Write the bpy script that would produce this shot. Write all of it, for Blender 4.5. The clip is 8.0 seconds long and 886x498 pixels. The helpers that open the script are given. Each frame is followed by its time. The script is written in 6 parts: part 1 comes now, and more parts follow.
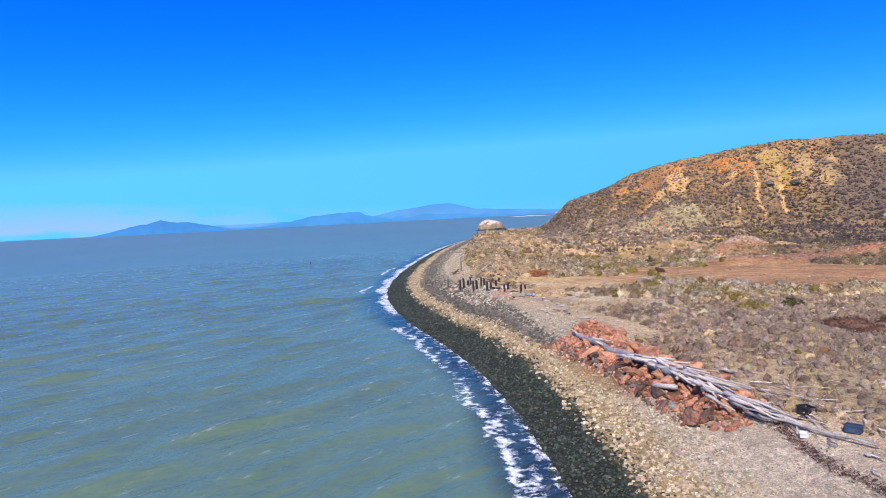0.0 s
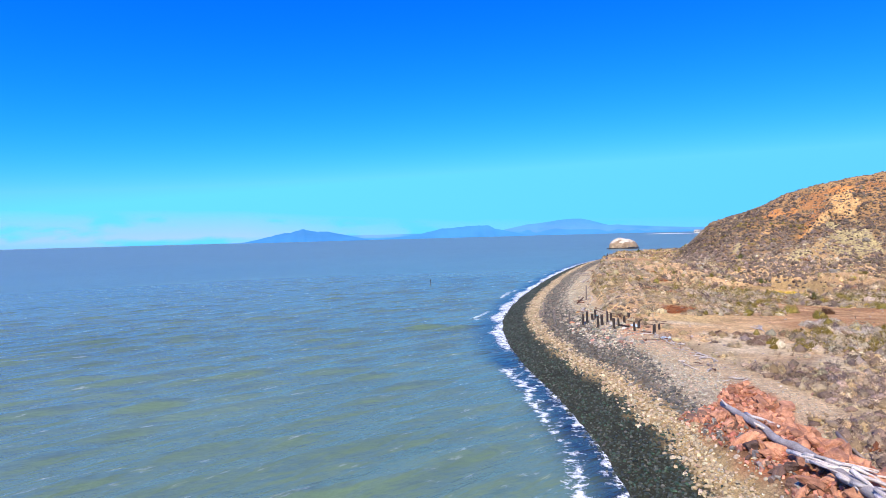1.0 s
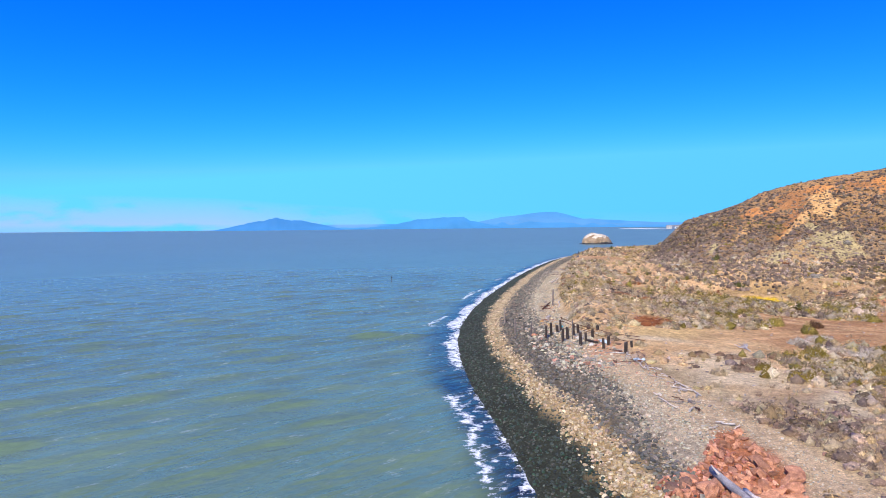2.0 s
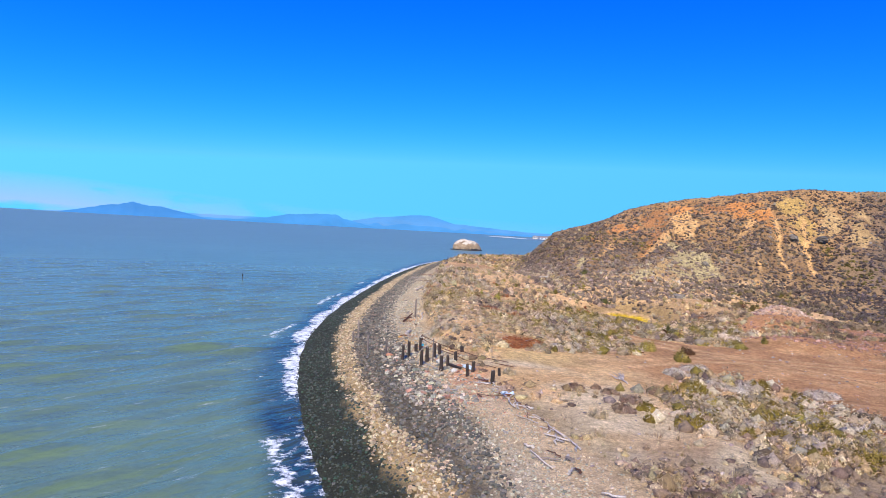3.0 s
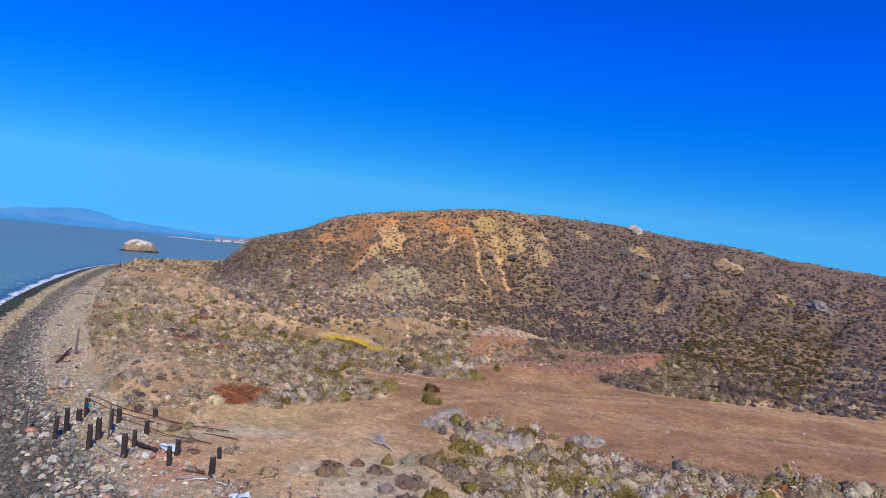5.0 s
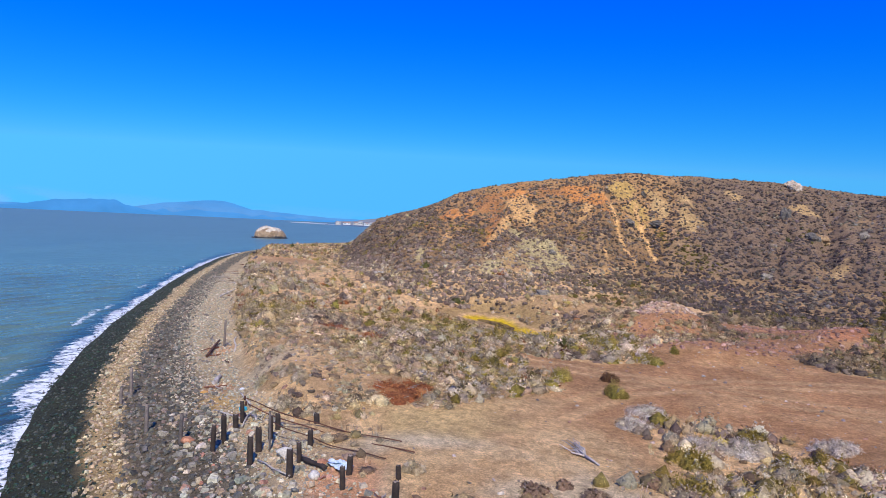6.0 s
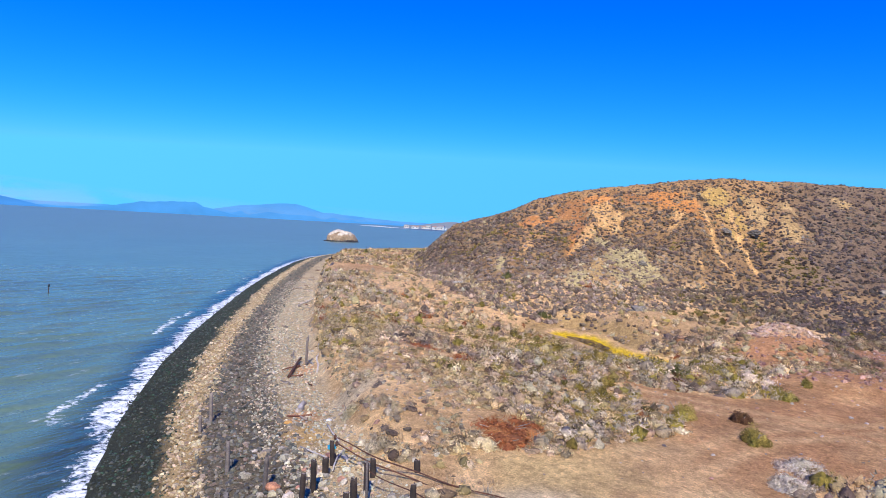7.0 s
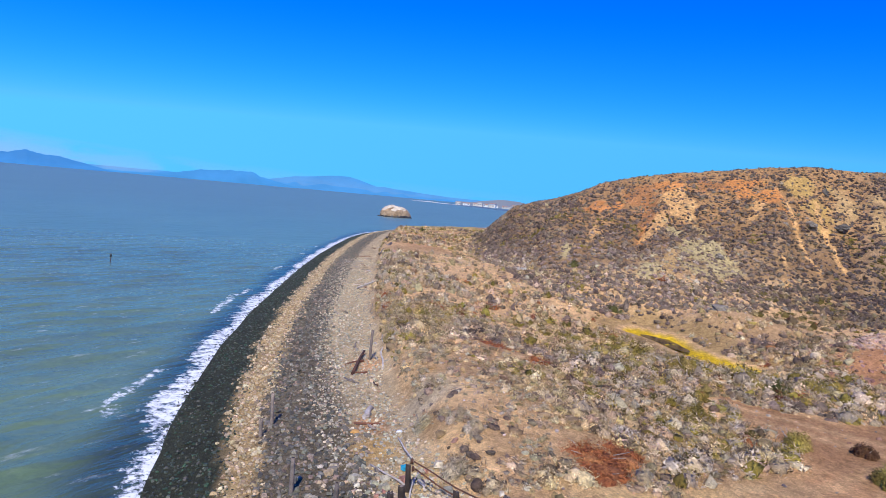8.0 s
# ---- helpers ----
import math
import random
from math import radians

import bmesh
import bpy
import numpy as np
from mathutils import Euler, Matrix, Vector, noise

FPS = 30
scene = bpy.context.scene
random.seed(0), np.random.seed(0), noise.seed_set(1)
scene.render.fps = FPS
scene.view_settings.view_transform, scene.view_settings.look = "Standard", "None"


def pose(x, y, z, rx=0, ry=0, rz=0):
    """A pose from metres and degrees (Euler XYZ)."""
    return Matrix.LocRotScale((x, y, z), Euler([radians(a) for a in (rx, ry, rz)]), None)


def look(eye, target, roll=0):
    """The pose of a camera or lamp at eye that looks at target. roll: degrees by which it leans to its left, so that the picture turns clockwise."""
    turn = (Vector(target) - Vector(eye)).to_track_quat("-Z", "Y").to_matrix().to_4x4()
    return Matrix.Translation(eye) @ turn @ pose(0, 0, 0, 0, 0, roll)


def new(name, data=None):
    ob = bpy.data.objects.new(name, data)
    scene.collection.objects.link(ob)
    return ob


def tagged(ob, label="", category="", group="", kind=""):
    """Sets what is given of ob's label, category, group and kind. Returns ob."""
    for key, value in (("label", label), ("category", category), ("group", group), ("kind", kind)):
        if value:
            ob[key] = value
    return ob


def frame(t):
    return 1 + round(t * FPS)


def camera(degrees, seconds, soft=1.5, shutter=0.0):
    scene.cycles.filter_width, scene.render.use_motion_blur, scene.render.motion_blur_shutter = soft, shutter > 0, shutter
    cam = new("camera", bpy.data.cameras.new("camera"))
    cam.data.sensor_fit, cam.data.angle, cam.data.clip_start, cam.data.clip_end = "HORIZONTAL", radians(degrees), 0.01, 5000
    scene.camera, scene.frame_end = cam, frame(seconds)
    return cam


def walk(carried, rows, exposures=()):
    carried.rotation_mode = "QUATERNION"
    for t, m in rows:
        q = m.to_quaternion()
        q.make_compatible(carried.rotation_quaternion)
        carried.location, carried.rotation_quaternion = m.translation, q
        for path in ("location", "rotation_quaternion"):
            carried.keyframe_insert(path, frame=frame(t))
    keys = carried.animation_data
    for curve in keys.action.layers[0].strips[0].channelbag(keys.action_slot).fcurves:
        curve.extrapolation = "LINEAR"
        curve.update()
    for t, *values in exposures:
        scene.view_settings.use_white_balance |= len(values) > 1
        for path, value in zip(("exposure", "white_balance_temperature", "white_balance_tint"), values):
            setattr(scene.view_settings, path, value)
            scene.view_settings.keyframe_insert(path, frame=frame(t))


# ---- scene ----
cam = camera(68.57, 8.0, soft=0.6)
PATH = [
    (0, (0.000, 0.000, 9.799), (0.0110, 1.9976, 9.7025), -2.95),
    (0.5, (0.193, 2.478, 10.418), (-0.0356, 4.4634, 10.3550), -2.50),
    (1, (0.867, 6.626, 10.808), (0.4880, 8.5896, 10.7691), -1.54),
    (1.2, (1.115, 8.212, 11.012), (0.7145, 10.1710, 10.9689), -1.17),
    (2.3, (2.036, 18.100, 11.519), (1.8625, 20.0909, 11.4403), -0.17),
    (2.5, (2.104, 19.944, 11.514), (2.0437, 21.9414, 11.4304), 0.22),
    (3, (2.629, 24.440, 11.459), (2.7157, 26.4377, 11.4021), 3.16),
    (3.5, (2.909, 28.579, 11.463), (3.1596, 30.5636, 11.4418), 5.68),
    (4, (2.909, 32.546, 11.365), (3.3609, 34.4945, 11.3951), 7.42),
    (4.2, (2.746, 33.758, 11.412), (3.3698, 35.6575, 11.4588), 7.23),
    (5.3, (1.894, 39.212, 12.125), (2.9049, 40.9372, 12.1490), 5.29),
    (5.5, (1.919, 41.044, 11.882), (2.8401, 42.8191, 11.8768), 4.48),
    (6, (1.694, 44.650, 11.587), (2.3734, 46.5296, 11.5153), 2.62),
    (6.5, (1.349, 47.064, 11.824), (1.9371, 48.9747, 11.7600), 2.65),
    (7, (0.986, 49.585, 12.040), (1.4691, 51.5245, 11.9704), 3.14),
    (7.5, (0.558, 51.726, 12.413), (0.9584, 53.6833, 12.3132), 4.26),
    (8, (0.000, 53.739, 12.688), (0.3383, 55.7045, 12.5359), 5.12),
]
walk(cam, [(t, look(eye, target, roll)) for t, eye, target, roll in PATH],
     [(0, 0.26, 6450, 10), (1, 0.51, 6450, 10), (2.5, 0.33, 6450, 10), (3, 0.33, 6450, 10), (4, 0.17, 6300, 10), (5.4, -0.15, 6050, 10), (6.1, 0.10, 6250, 10), (6.5, 0.28, 6300, 10), (7.5, 0.29, 6250, 10), (8, 0.13, 6200, 10)])

# ------------------------------------------------------------------ world, sun
SUN_TO = Vector((-0.18, -0.66, 0.73)).normalized()
world = bpy.data.worlds.new("clear_sky")
scene.world = world
world.use_nodes = True
wn = world.node_tree
wn.nodes.clear()
sky = wn.nodes.new("ShaderNodeTexSky")
sky.sky_type, sky.sun_disc = "NISHITA", False
sky.sun_elevation = math.asin(SUN_TO.z)
sky.sun_rotation = math.atan2(SUN_TO.x, SUN_TO.y)
sky.air_density, sky.dust_density, sky.ozone_density = 1.0, 0.2, 3.0
# the deep blue of a dry clear day: each channel falls off its own way from the hazy horizon up
parts_ = wn.nodes.new("ShaderNodeSeparateColor")
vivid = wn.nodes.new("ShaderNodeCombineColor")
wn.links.new(sky.outputs[0], parts_.inputs[0])
for channel, gain, power, most in (("Red", 0.0055, 3.5, 1.15), ("Green", 0.39, 1.42, 5.8), ("Blue", 1.43, 1.36, 11.5)):
    bend = wn.nodes.new("ShaderNodeMath")
    bend.operation = "POWER"
    bend.inputs[1].default_value = power
    lift = wn.nodes.new("ShaderNodeMath")
    lift.operation = "MULTIPLY"
    lift.inputs[1].default_value = gain
    cap_ = wn.nodes.new("ShaderNodeMath")
    cap_.operation = "MINIMUM"
    cap_.inputs[1].default_value = most
    wn.links.new(parts_.outputs[channel], bend.inputs[0])
    wn.links.new(bend.outputs[0], lift.inputs[0])
    wn.links.new(lift.outputs[0], cap_.inputs[0])
    wn.links.new(cap_.outputs[0], vivid.inputs[channel])
bg = wn.nodes.new("ShaderNodeBackground")
bg.inputs["Strength"].default_value = 0.089
wout = wn.nodes.new("ShaderNodeOutputWorld")
# the sky over the open bay is paler than over the land
way_ = wn.nodes.new("ShaderNodeTexCoord")
west = wn.nodes.new("ShaderNodeVectorMath")
west.operation = "DOT_PRODUCT"
west.inputs[1].default_value = (-0.98, -0.17, 0.0)
wn.links.new(way_.outputs["Generated"], west.inputs[0])
pale = wn.nodes.new("ShaderNodeMath")
pale.operation = "MULTIPLY_ADD"
pale.inputs[1].default_value, pale.inputs[2].default_value = 0.13, 1.0
wn.links.new(west.outputs["Value"], pale.inputs[0])
graded_sky = wn.nodes.new("ShaderNodeVectorMath")
graded_sky.operation = "SCALE"
wn.links.new(vivid.outputs[0], graded_sky.inputs[0])
wn.links.new(pale.outputs[0], graded_sky.inputs["Scale"])
wn.links.new(graded_sky.outputs[0], bg.inputs["Color"])
wn.links.new(bg.outputs[0], wout.inputs["Surface"])

sun = new("sun", bpy.data.lights.new("sun", "SUN"))
sun.data.energy, sun.data.angle, sun.data.color = 4.6, radians(0.53), (1.0, 0.90, 0.73)
sun.matrix_world = Matrix.Translation((-60, -40, 120)) @ (-SUN_TO).to_track_quat("-Z", "Y").to_matrix().to_4x4()


# ------------------------------------------------------------------ small maths
def smooth(a, b, x):
    t = np.clip((x - a) / (b - a), 0.0, 1.0)
    return t * t * (3 - 2 * t)


def vnoise(x, y, scale, seed=0):
    """Value noise from 0 to 1, one cell being scale metres."""
    u, v = np.asarray(x, float) / scale, np.asarray(y, float) / scale
    iu, iv = np.floor(u).astype(np.int64), np.floor(v).astype(np.int64)
    fu, fv = u - iu, v - iv
    fu, fv = fu * fu * (3 - 2 * fu), fv * fv * (3 - 2 * fv)

    def lattice(a, b):
        n = (a * 374761393 + b * 668265263 + seed * 974634541) & 0x7FFFFFFF
        n = ((n ^ (n >> 13)) * 1274126177) & 0x7FFFFFFF
        return ((n ^ (n >> 16)) & 0xFFFF) / 65535.0

    top = lattice(iu, iv) * (1 - fu) + lattice(iu + 1, iv) * fu
    low = lattice(iu, iv + 1) * (1 - fu) + lattice(iu + 1, iv + 1) * fu
    return top * (1 - fv) + low * fv


def fractal(x, y, scale, seed=0, octaves=4):
    total, weight, amp = 0.0, 0.0, 1.0
    for k in range(octaves):
        total = total + amp * vnoise(x, y, scale / 2**k, seed + 17 * k)
        weight, amp = weight + amp, amp * 0.5
    return total / weight


def line_distance(x, y, pts):
    """Distance in plan to a line of corners."""
    best = np.full(np.shape(x), 1e9)
    for (ax, ay), (bx, by) in zip(pts[:-1], pts[1:]):
        dx, dy = bx - ax, by - ay
        t = np.clip(((x - ax) * dx + (y - ay) * dy) / (dx * dx + dy * dy), 0, 1)
        best = np.minimum(best, np.hypot(x - ax - t * dx, y - ay - t * dy))
    return best


def outline_distance(x, y, pts):
    """Distance in plan to a closed outline, negative inside it."""
    inside = np.zeros(np.shape(x), bool)
    for (ax, ay), (bx, by) in zip(pts, pts[1:] + pts[:1]):
        span = (ay > y) != (by > y)
        inside ^= span & (x < ax + (y - ay) * (bx - ax) / (by - ay if by != ay else 1e-9))
    d = line_distance(x, y, pts + pts[:1])
    return np.where(inside, -d, d)


# ------------------------------------------------------------------ plan of the place
SHORE_Y = [-200, -60, 0, 20, 30, 40, 50, 60, 70, 80, 90, 105, 120, 140, 160, 185, 210, 235, 255, 270, 280, 320]
SHORE_X = [30, 12, 5.6, 4.3, 3.7, 2.3, 0.0, -2.8, -5.0, -6.6, -7.5, -7.7, -7.2, -5.8, -4.3, -1.7, 1.5, 5.2, 9.5, 14.5, 22, 60]
HUB = (2.0, 47.0)  # the hill is laid out by bearing and range from here
BEAR = [4, 10, 12, 13.3, 14.2, 17, 21.4, 24.3, 27, 31, 36, 41, 46.6, 51, 55.4, 59.4, 63.8, 75, 95, 130]
CREST_R = [175, 160, 150, 148, 147, 145, 141, 139, 138, 140, 145, 154, 161, 165, 169, 172, 175, 178, 180, 180]
CREST_Z = [4.4, 5.0, 7.0, 10.2, 12.4, 14.6, 18.9, 20.5, 21.8, 23.4, 25.1, 25.0, 24.7, 23.2, 22.3, 20.5, 18.6, 15, 10, 6]
FOOT_R = [130, 118, 110, 104, 100, 93, 92, 92, 94, 98, 105, 111, 113, 111, 108, 106, 104, 100, 98, 98]
ROAD = [(8.5, 71.5), (15, 72.5), (21, 76.5), (27, 79.5), (36, 80), (46, 77), (62, 68), (90, 50), (130, 30)]
FLAT = [(9, 68), (9.3, 77), (13.7, 76.2), (19.9, 79.3), (23.8, 80.2), (24.8, 85.5), (25.4, 90.5), (29.5, 86), (35, 85.8), (38, 91), (45, 91), (49.5, 87.5), (48, 81.5), (52, 77), (62, 70), (92, 53), (90, 44), (60, 54), (45, 56), (35, 59.5), (31, 62.5), (30.2, 67), (30.4, 71.4), (27.5, 74), (22, 75), (22.4, 71), (20, 67.4), (15, 67.8), (11, 66.5)]
RUTS = [(20, 92), (26, 87), (32, 80.5), (38, 73), (46, 66), (60, 58), (90, 47)]
POND = [(32.3, 117.0), (33.4, 113), (33.7, 107), (35.2, 102.8)]


def shore_dist(x, y):
    """Metres landwards of the waterline (negative out in the bay)."""
    y = np.asarray(y, float)
    xs = np.interp(y, SHORE_Y, SHORE_X)
    slope = (np.interp(y + 2, SHORE_Y, SHORE_X) - np.interp(y - 2, SHORE_Y, SHORE_X)) / 4
    west = (x - xs) / np.sqrt(1 + slope**2)
    north = 292 - y + 0.10 * (np.asarray(x) - 30)
    return np.minimum(west, north)


def red_tongue(x, y):
    """Distance from the narrow far end of the red rock, negative inside."""
    wide = np.interp(y, [39, 42.5, 45, 47.8], [2.4, 2.0, 1.25, 0.35])
    return np.maximum.reduce([np.abs(x - np.interp(y, [39, 48], [9.2, 10.7])) - wide, y - 47.6, 39 - y])


def hill(x, y):
    """Bearing, range and how far up the face (0 at the foot, 1 at the crest)."""
    b = np.degrees(np.arctan2(x - HUB[0], y - HUB[1]))
    r = np.hypot(x - HUB[0], y - HUB[1])
    foot, crest = np.interp(b, BEAR, FOOT_R), np.interp(b, BEAR, CREST_R)
    return b, r, (r - foot) / (crest - foot)


def land(x, y):
    """Height of the ground."""
    x, y = np.asarray(x, float), np.asarray(y, float)
    s = shore_dist(x, y)
    beach = np.interp(s, [-80, -20, -6, 0, 3.1, 4.9, 6.8, 11.3], [-6, -2.2, -0.7, 0, 0.7, 1.0, 1.3, 1.7])
    # the shelf behind the beach
    b, r, u = hill(x, y)
    field = np.interp(y, [-60, 20, 45, 60, 74, 84, 100, 125, 150, 190, 250, 290], [2.4, 2.2, 2.0, 1.5, 2.0, 3.1, 3.5, 4.4, 4.6, 4.6, 3.4, 2.6])
    inland = np.interp(y, [-60, 40, 60, 85, 100, 120, 140], [3.0, 1.9, 1.4, 1.5, 1.9, 2.2, 4.0])
    shelf = field + (inland - field) * smooth(9, 24, x - np.interp(y, SHORE_Y, SHORE_X) - 6)
    shelf = shelf + (fractal(x, y, 9, 3) - 0.5) * 0.9 * smooth(0, 6, line_distance(x, y, ROAD) - 4)
    bank = smooth(11.0 + 1.2 * (fractal(x, y, 6, 8) - 0.5), 13.2, s)
    z = beach + (shelf - beach) * bank
    # bays cut into the bank's lip
    z = z + (fractal(x, y, 3.0, 21) - 0.5) * 0.5 * smooth(10.5, 12, s) * (1 - smooth(14, 17, s))
    # hollow with the pond
    d = line_distance(x, y, POND)
    z = z - np.maximum(z - 0.75, 0) * (1 - smooth(2.4, np.where(x < 34, 11.0, 5.5), d))
    z = z - 0.4 * (1 - smooth(0.7, 2.0, d))
    # bank between pond and hill foot
    z = z + 1.5 * np.exp(-(((x - 42) / 6.0) ** 2 + ((y - 115) / 3.5) ** 2))
    # mound of dug-out rubble
    m = np.hypot((x - 47) / 8.0, (y - 101) / 7.0) * (0.85 + 0.3 * fractal(x, y, 6, 31))
    z = z + 1.6 * (1 - smooth(0.15, 1.1, m))
    z = z + 0.8 * (1 - smooth(0.05, 1.0, np.hypot((x - 48) / 4.6, (y - 101.5) / 3.6)))
    z = z + 0.7 * (1 - smooth(0.2, 1.0, np.hypot((x - 44) / 9, (y - 90) / 6)))
    z = z + 1.3 * np.exp(-(((x - 64) / 9.0) ** 2 + ((y - 92) / 4.0) ** 2))
    # red rock shelf on the beach
    z = z + 0.55 * (1 - smooth(0.4, 1.15, np.hypot((x - 9.4 - (33 - y) * 0.17) / 2.6, (y - 33.5) / 9.0)))
    # the hill
    top = np.interp(b, BEAR, CREST_Z)
    gully = (vnoise(b * 1.0, u * 1.2, 1.7, 41) - 0.5) * 2.4 + (vnoise(b * 1.0, u * 2.5, 0.6, 43) - 0.5) * 1.0 + (vnoise(b * 1.0, u * 9.0, 0.42, 47) - 0.5) * 0.7
    rough = (gully * smooth(0.02, 0.3, u) * (1 - smooth(0.72, 1.0, u)) + (fractal(x, y, 7, 51) - 0.5) * 1.1 * smooth(0, 0.2, u))
    face = np.clip(u, 0, 1) ** 1.08
    beyond = np.maximum(u - 1, 0) * np.maximum(np.interp(b, BEAR, CREST_R) - np.interp(b, BEAR, FOOT_R), 1)
    rise = np.maximum(top - z, 0) * (face * 0.985 + 0.015 * smooth(0, 1, u))
    apron = 1.6 * smooth(-0.35, 0.0, u) * (1 - smooth(0.0, 0.5, u)) * smooth(15, 22, b)
    hilled = z + rise + rough * smooth(11.5, 15, b) + apron - 0.06 * beyond
    keep = smooth(11.0, 24.0, s) * smooth(9, 12.5, b) * (1 - smooth(100, 140, b))
    z = z + (np.maximum(hilled, z) - z) * keep
    return z


def graded(lo, hi, step, far_lo, far_hi, growth):
    """Grid lines: even from lo to hi, then ever wider out to far_lo and far_hi."""
    core = list(np.arange(lo, hi + step / 2, step))
    up, w = [core[-1]], step
    while up[-1] < far_hi:
        w *= growth
        up.append(up[-1] + w)
    down, w = [core[0]], step
    while down[-1] > far_lo:
        w *= growth
        down.append(down[-1] - w)
    return np.array(down[:0:-1] + core + up[1:])


# ------------------------------------------------------------------ mesh helpers
def mesh_arrays(name, verts, tris, smooth_shade=False, quads=None):
    """A mesh from arrays of places and of triangles or quads."""
    faces = quads if quads is not None else tris
    n = faces.shape[1]
    me = bpy.data.meshes.new(name)
    me.vertices.add(len(verts))
    me.vertices.foreach_set("co", np.ascontiguousarray(verts, np.float32).ravel())
    me.loops.add(faces.size)
    me.loops.foreach_set("vertex_index", np.ascontiguousarray(faces, np.int32).ravel())
    me.polygons.add(len(faces))
    me.polygons.foreach_set("loop_start", np.arange(0, faces.size, n, dtype=np.int32))
    me.polygons.foreach_set("use_smooth", np.full(len(faces), smooth_shade, bool))
    me.update(calc_edges=True)
    me.validate()
    return me


def point_colour(me, name, rgb):
    layer = me.attributes.new(name, "FLOAT_COLOR", "POINT")
    rgba = np.ones((len(rgb), 4), np.float32)
    rgba[:, :3] = rgb
    layer.data.foreach_set("color", rgba.ravel())


def point_value(me, name, values):
    layer = me.attributes.new(name, "FLOAT", "POINT")
    layer.data.foreach_set("value", np.ascontiguousarray(values, np.float32))


def soft_normals(me, normals):
    """Foliage is lit as one soft crown: its leaves take the crown's normals, not their own."""
    me.polygons.foreach_set("use_smooth", np.ones(len(me.polygons), bool))
    me.normals_split_custom_set_from_vertices(normals.astype(np.float32))


def grid_mesh(name, xs, ys, height):
    gx, gy = np.meshgrid(xs, ys)
    gz = height(gx, gy)
    verts = np.stack([gx.ravel(), gy.ravel(), gz.ravel()], 1)
    nx, ny = len(xs), len(ys)
    i = (np.arange(ny - 1)[:, None] * nx + np.arange(nx - 1)[None, :]).ravel()
    quads = np.stack([i, i + 1, i + 1 + nx, i + nx], 1)
    return mesh_arrays(name, verts, None, True, quads), verts


def part(name, data, material, parent, label=""):
    """One mesh object under a thing or a part; data is a bmesh or a mesh."""
    if isinstance(data, bmesh.types.BMesh):
        me = bpy.data.meshes.new(name)
        data.to_mesh(me)
        data.free()
    else:
        me = data
    if material and not me.materials:
        me.materials.append(material)
    ob = new(name, me)
    if parent:
        ob.parent = parent
    return tagged(ob, label=label)


def base_at(name, x, y, z, turn=0.0):
    ob = new(name)
    ob.empty_display_size = 0.3
    ob.matrix_basis = pose(x, y, z, 0, 0, turn)
    return ob


def ground_z(x, y):
    return float(land(np.array([x]), np.array([y]))[0])


def on_land(x, y, up):
    return (x, y, ground_z(x, y) + up)


# ------------------------------------------------------------------ materials
def nodes_of(name):
    m = bpy.data.materials.new(name)
    m.use_nodes = True
    nt = m.node_tree
    return m, nt, nt.nodes["Principled BSDF"]


def add(nt, kind, **values):
    n = nt.nodes.new(kind)
    for k, v in values.items():
        n.inputs[k].default_value = v
    return n


def noise_node(nt, scale, detail=4.0, rough=0.6, where="Object"):
    tc = nt.nodes.new("ShaderNodeTexCoord")
    n = add(nt, "ShaderNodeTexNoise", Scale=scale, Detail=detail, Roughness=rough)
    nt.links.new(tc.outputs[where], n.inputs["Vector"])
    return n


def ramp(nt, source, stops):
    r = nt.nodes.new("ShaderNodeValToRGB")
    el = r.color_ramp.elements
    while len(el) < len(stops):
        el.new(0.5)
    for e, (p, c) in zip(el, stops):
        e.position = p
        e.color = (*c, 1) if len(c) == 3 else (c[0], c[0], c[0], 1)
    nt.links.new(source, r.inputs[0])
    return r


def mix(nt, kind, fac, a, b):
    n = nt.nodes.new("ShaderNodeMix")
    n.data_type, n.blend_type = "RGBA", kind
    for sock, v in ((n.inputs["Factor"], fac), (n.inputs["A"], a), (n.inputs["B"], b)):
        if isinstance(v, (int, float)):
            sock.default_value = v
        elif isinstance(v, tuple):
            sock.default_value = (*v, 1)
        else:
            nt.links.new(v, sock)
    return n.outputs["Result"]


def bump(nt, bsdf, source, strength, distance):
    b = add(nt, "ShaderNodeBump", Strength=strength, Distance=distance)
    nt.links.new(source, b.inputs["Height"])
    nt.links.new(b.outputs[0], bsdf.inputs["Normal"])


def surface(name, dark, light, scale=3.0, rough=0.9, relief=0.3, depth=0.03, spread=None, fine=None):
    """A mottled surface: two tones over a broad and a fine noise, with relief, and a shift for each piece or object."""
    m, nt, p = nodes_of(name)
    broad, grain = noise_node(nt, scale), noise_node(nt, fine or scale * 9, 3.0, 0.7)
    col = ramp(nt, broad.outputs["Fac"], [(0.3, dark), (0.7, light)]).outputs[0]
    g = ramp(nt, grain.outputs["Fac"], [(0.3, (0.62,)), (0.7, (1.25,))]).outputs[0]
    col = mix(nt, "MULTIPLY", 1.0, col, g)
    if spread:
        info = nt.nodes.new("ShaderNodeNewGeometry" if spread == "island" else "ShaderNodeObjectInfo")
        out = info.outputs["Random Per Island"] if spread == "island" else info.outputs["Random"]
        v = ramp(nt, out, [(0.0, (0.6, 0.6, 0.62)), (0.5, (1.0, 0.98, 0.96)), (1.0, (1.38, 1.32, 1.22))]).outputs[0]
        col = mix(nt, "MULTIPLY", 1.0, col, v)
    nt.links.new(col, p.inputs["Base Color"])
    p.inputs["Roughness"].default_value = rough
    bump(nt, p, grain.outputs["Fac"], relief, depth)
    return m


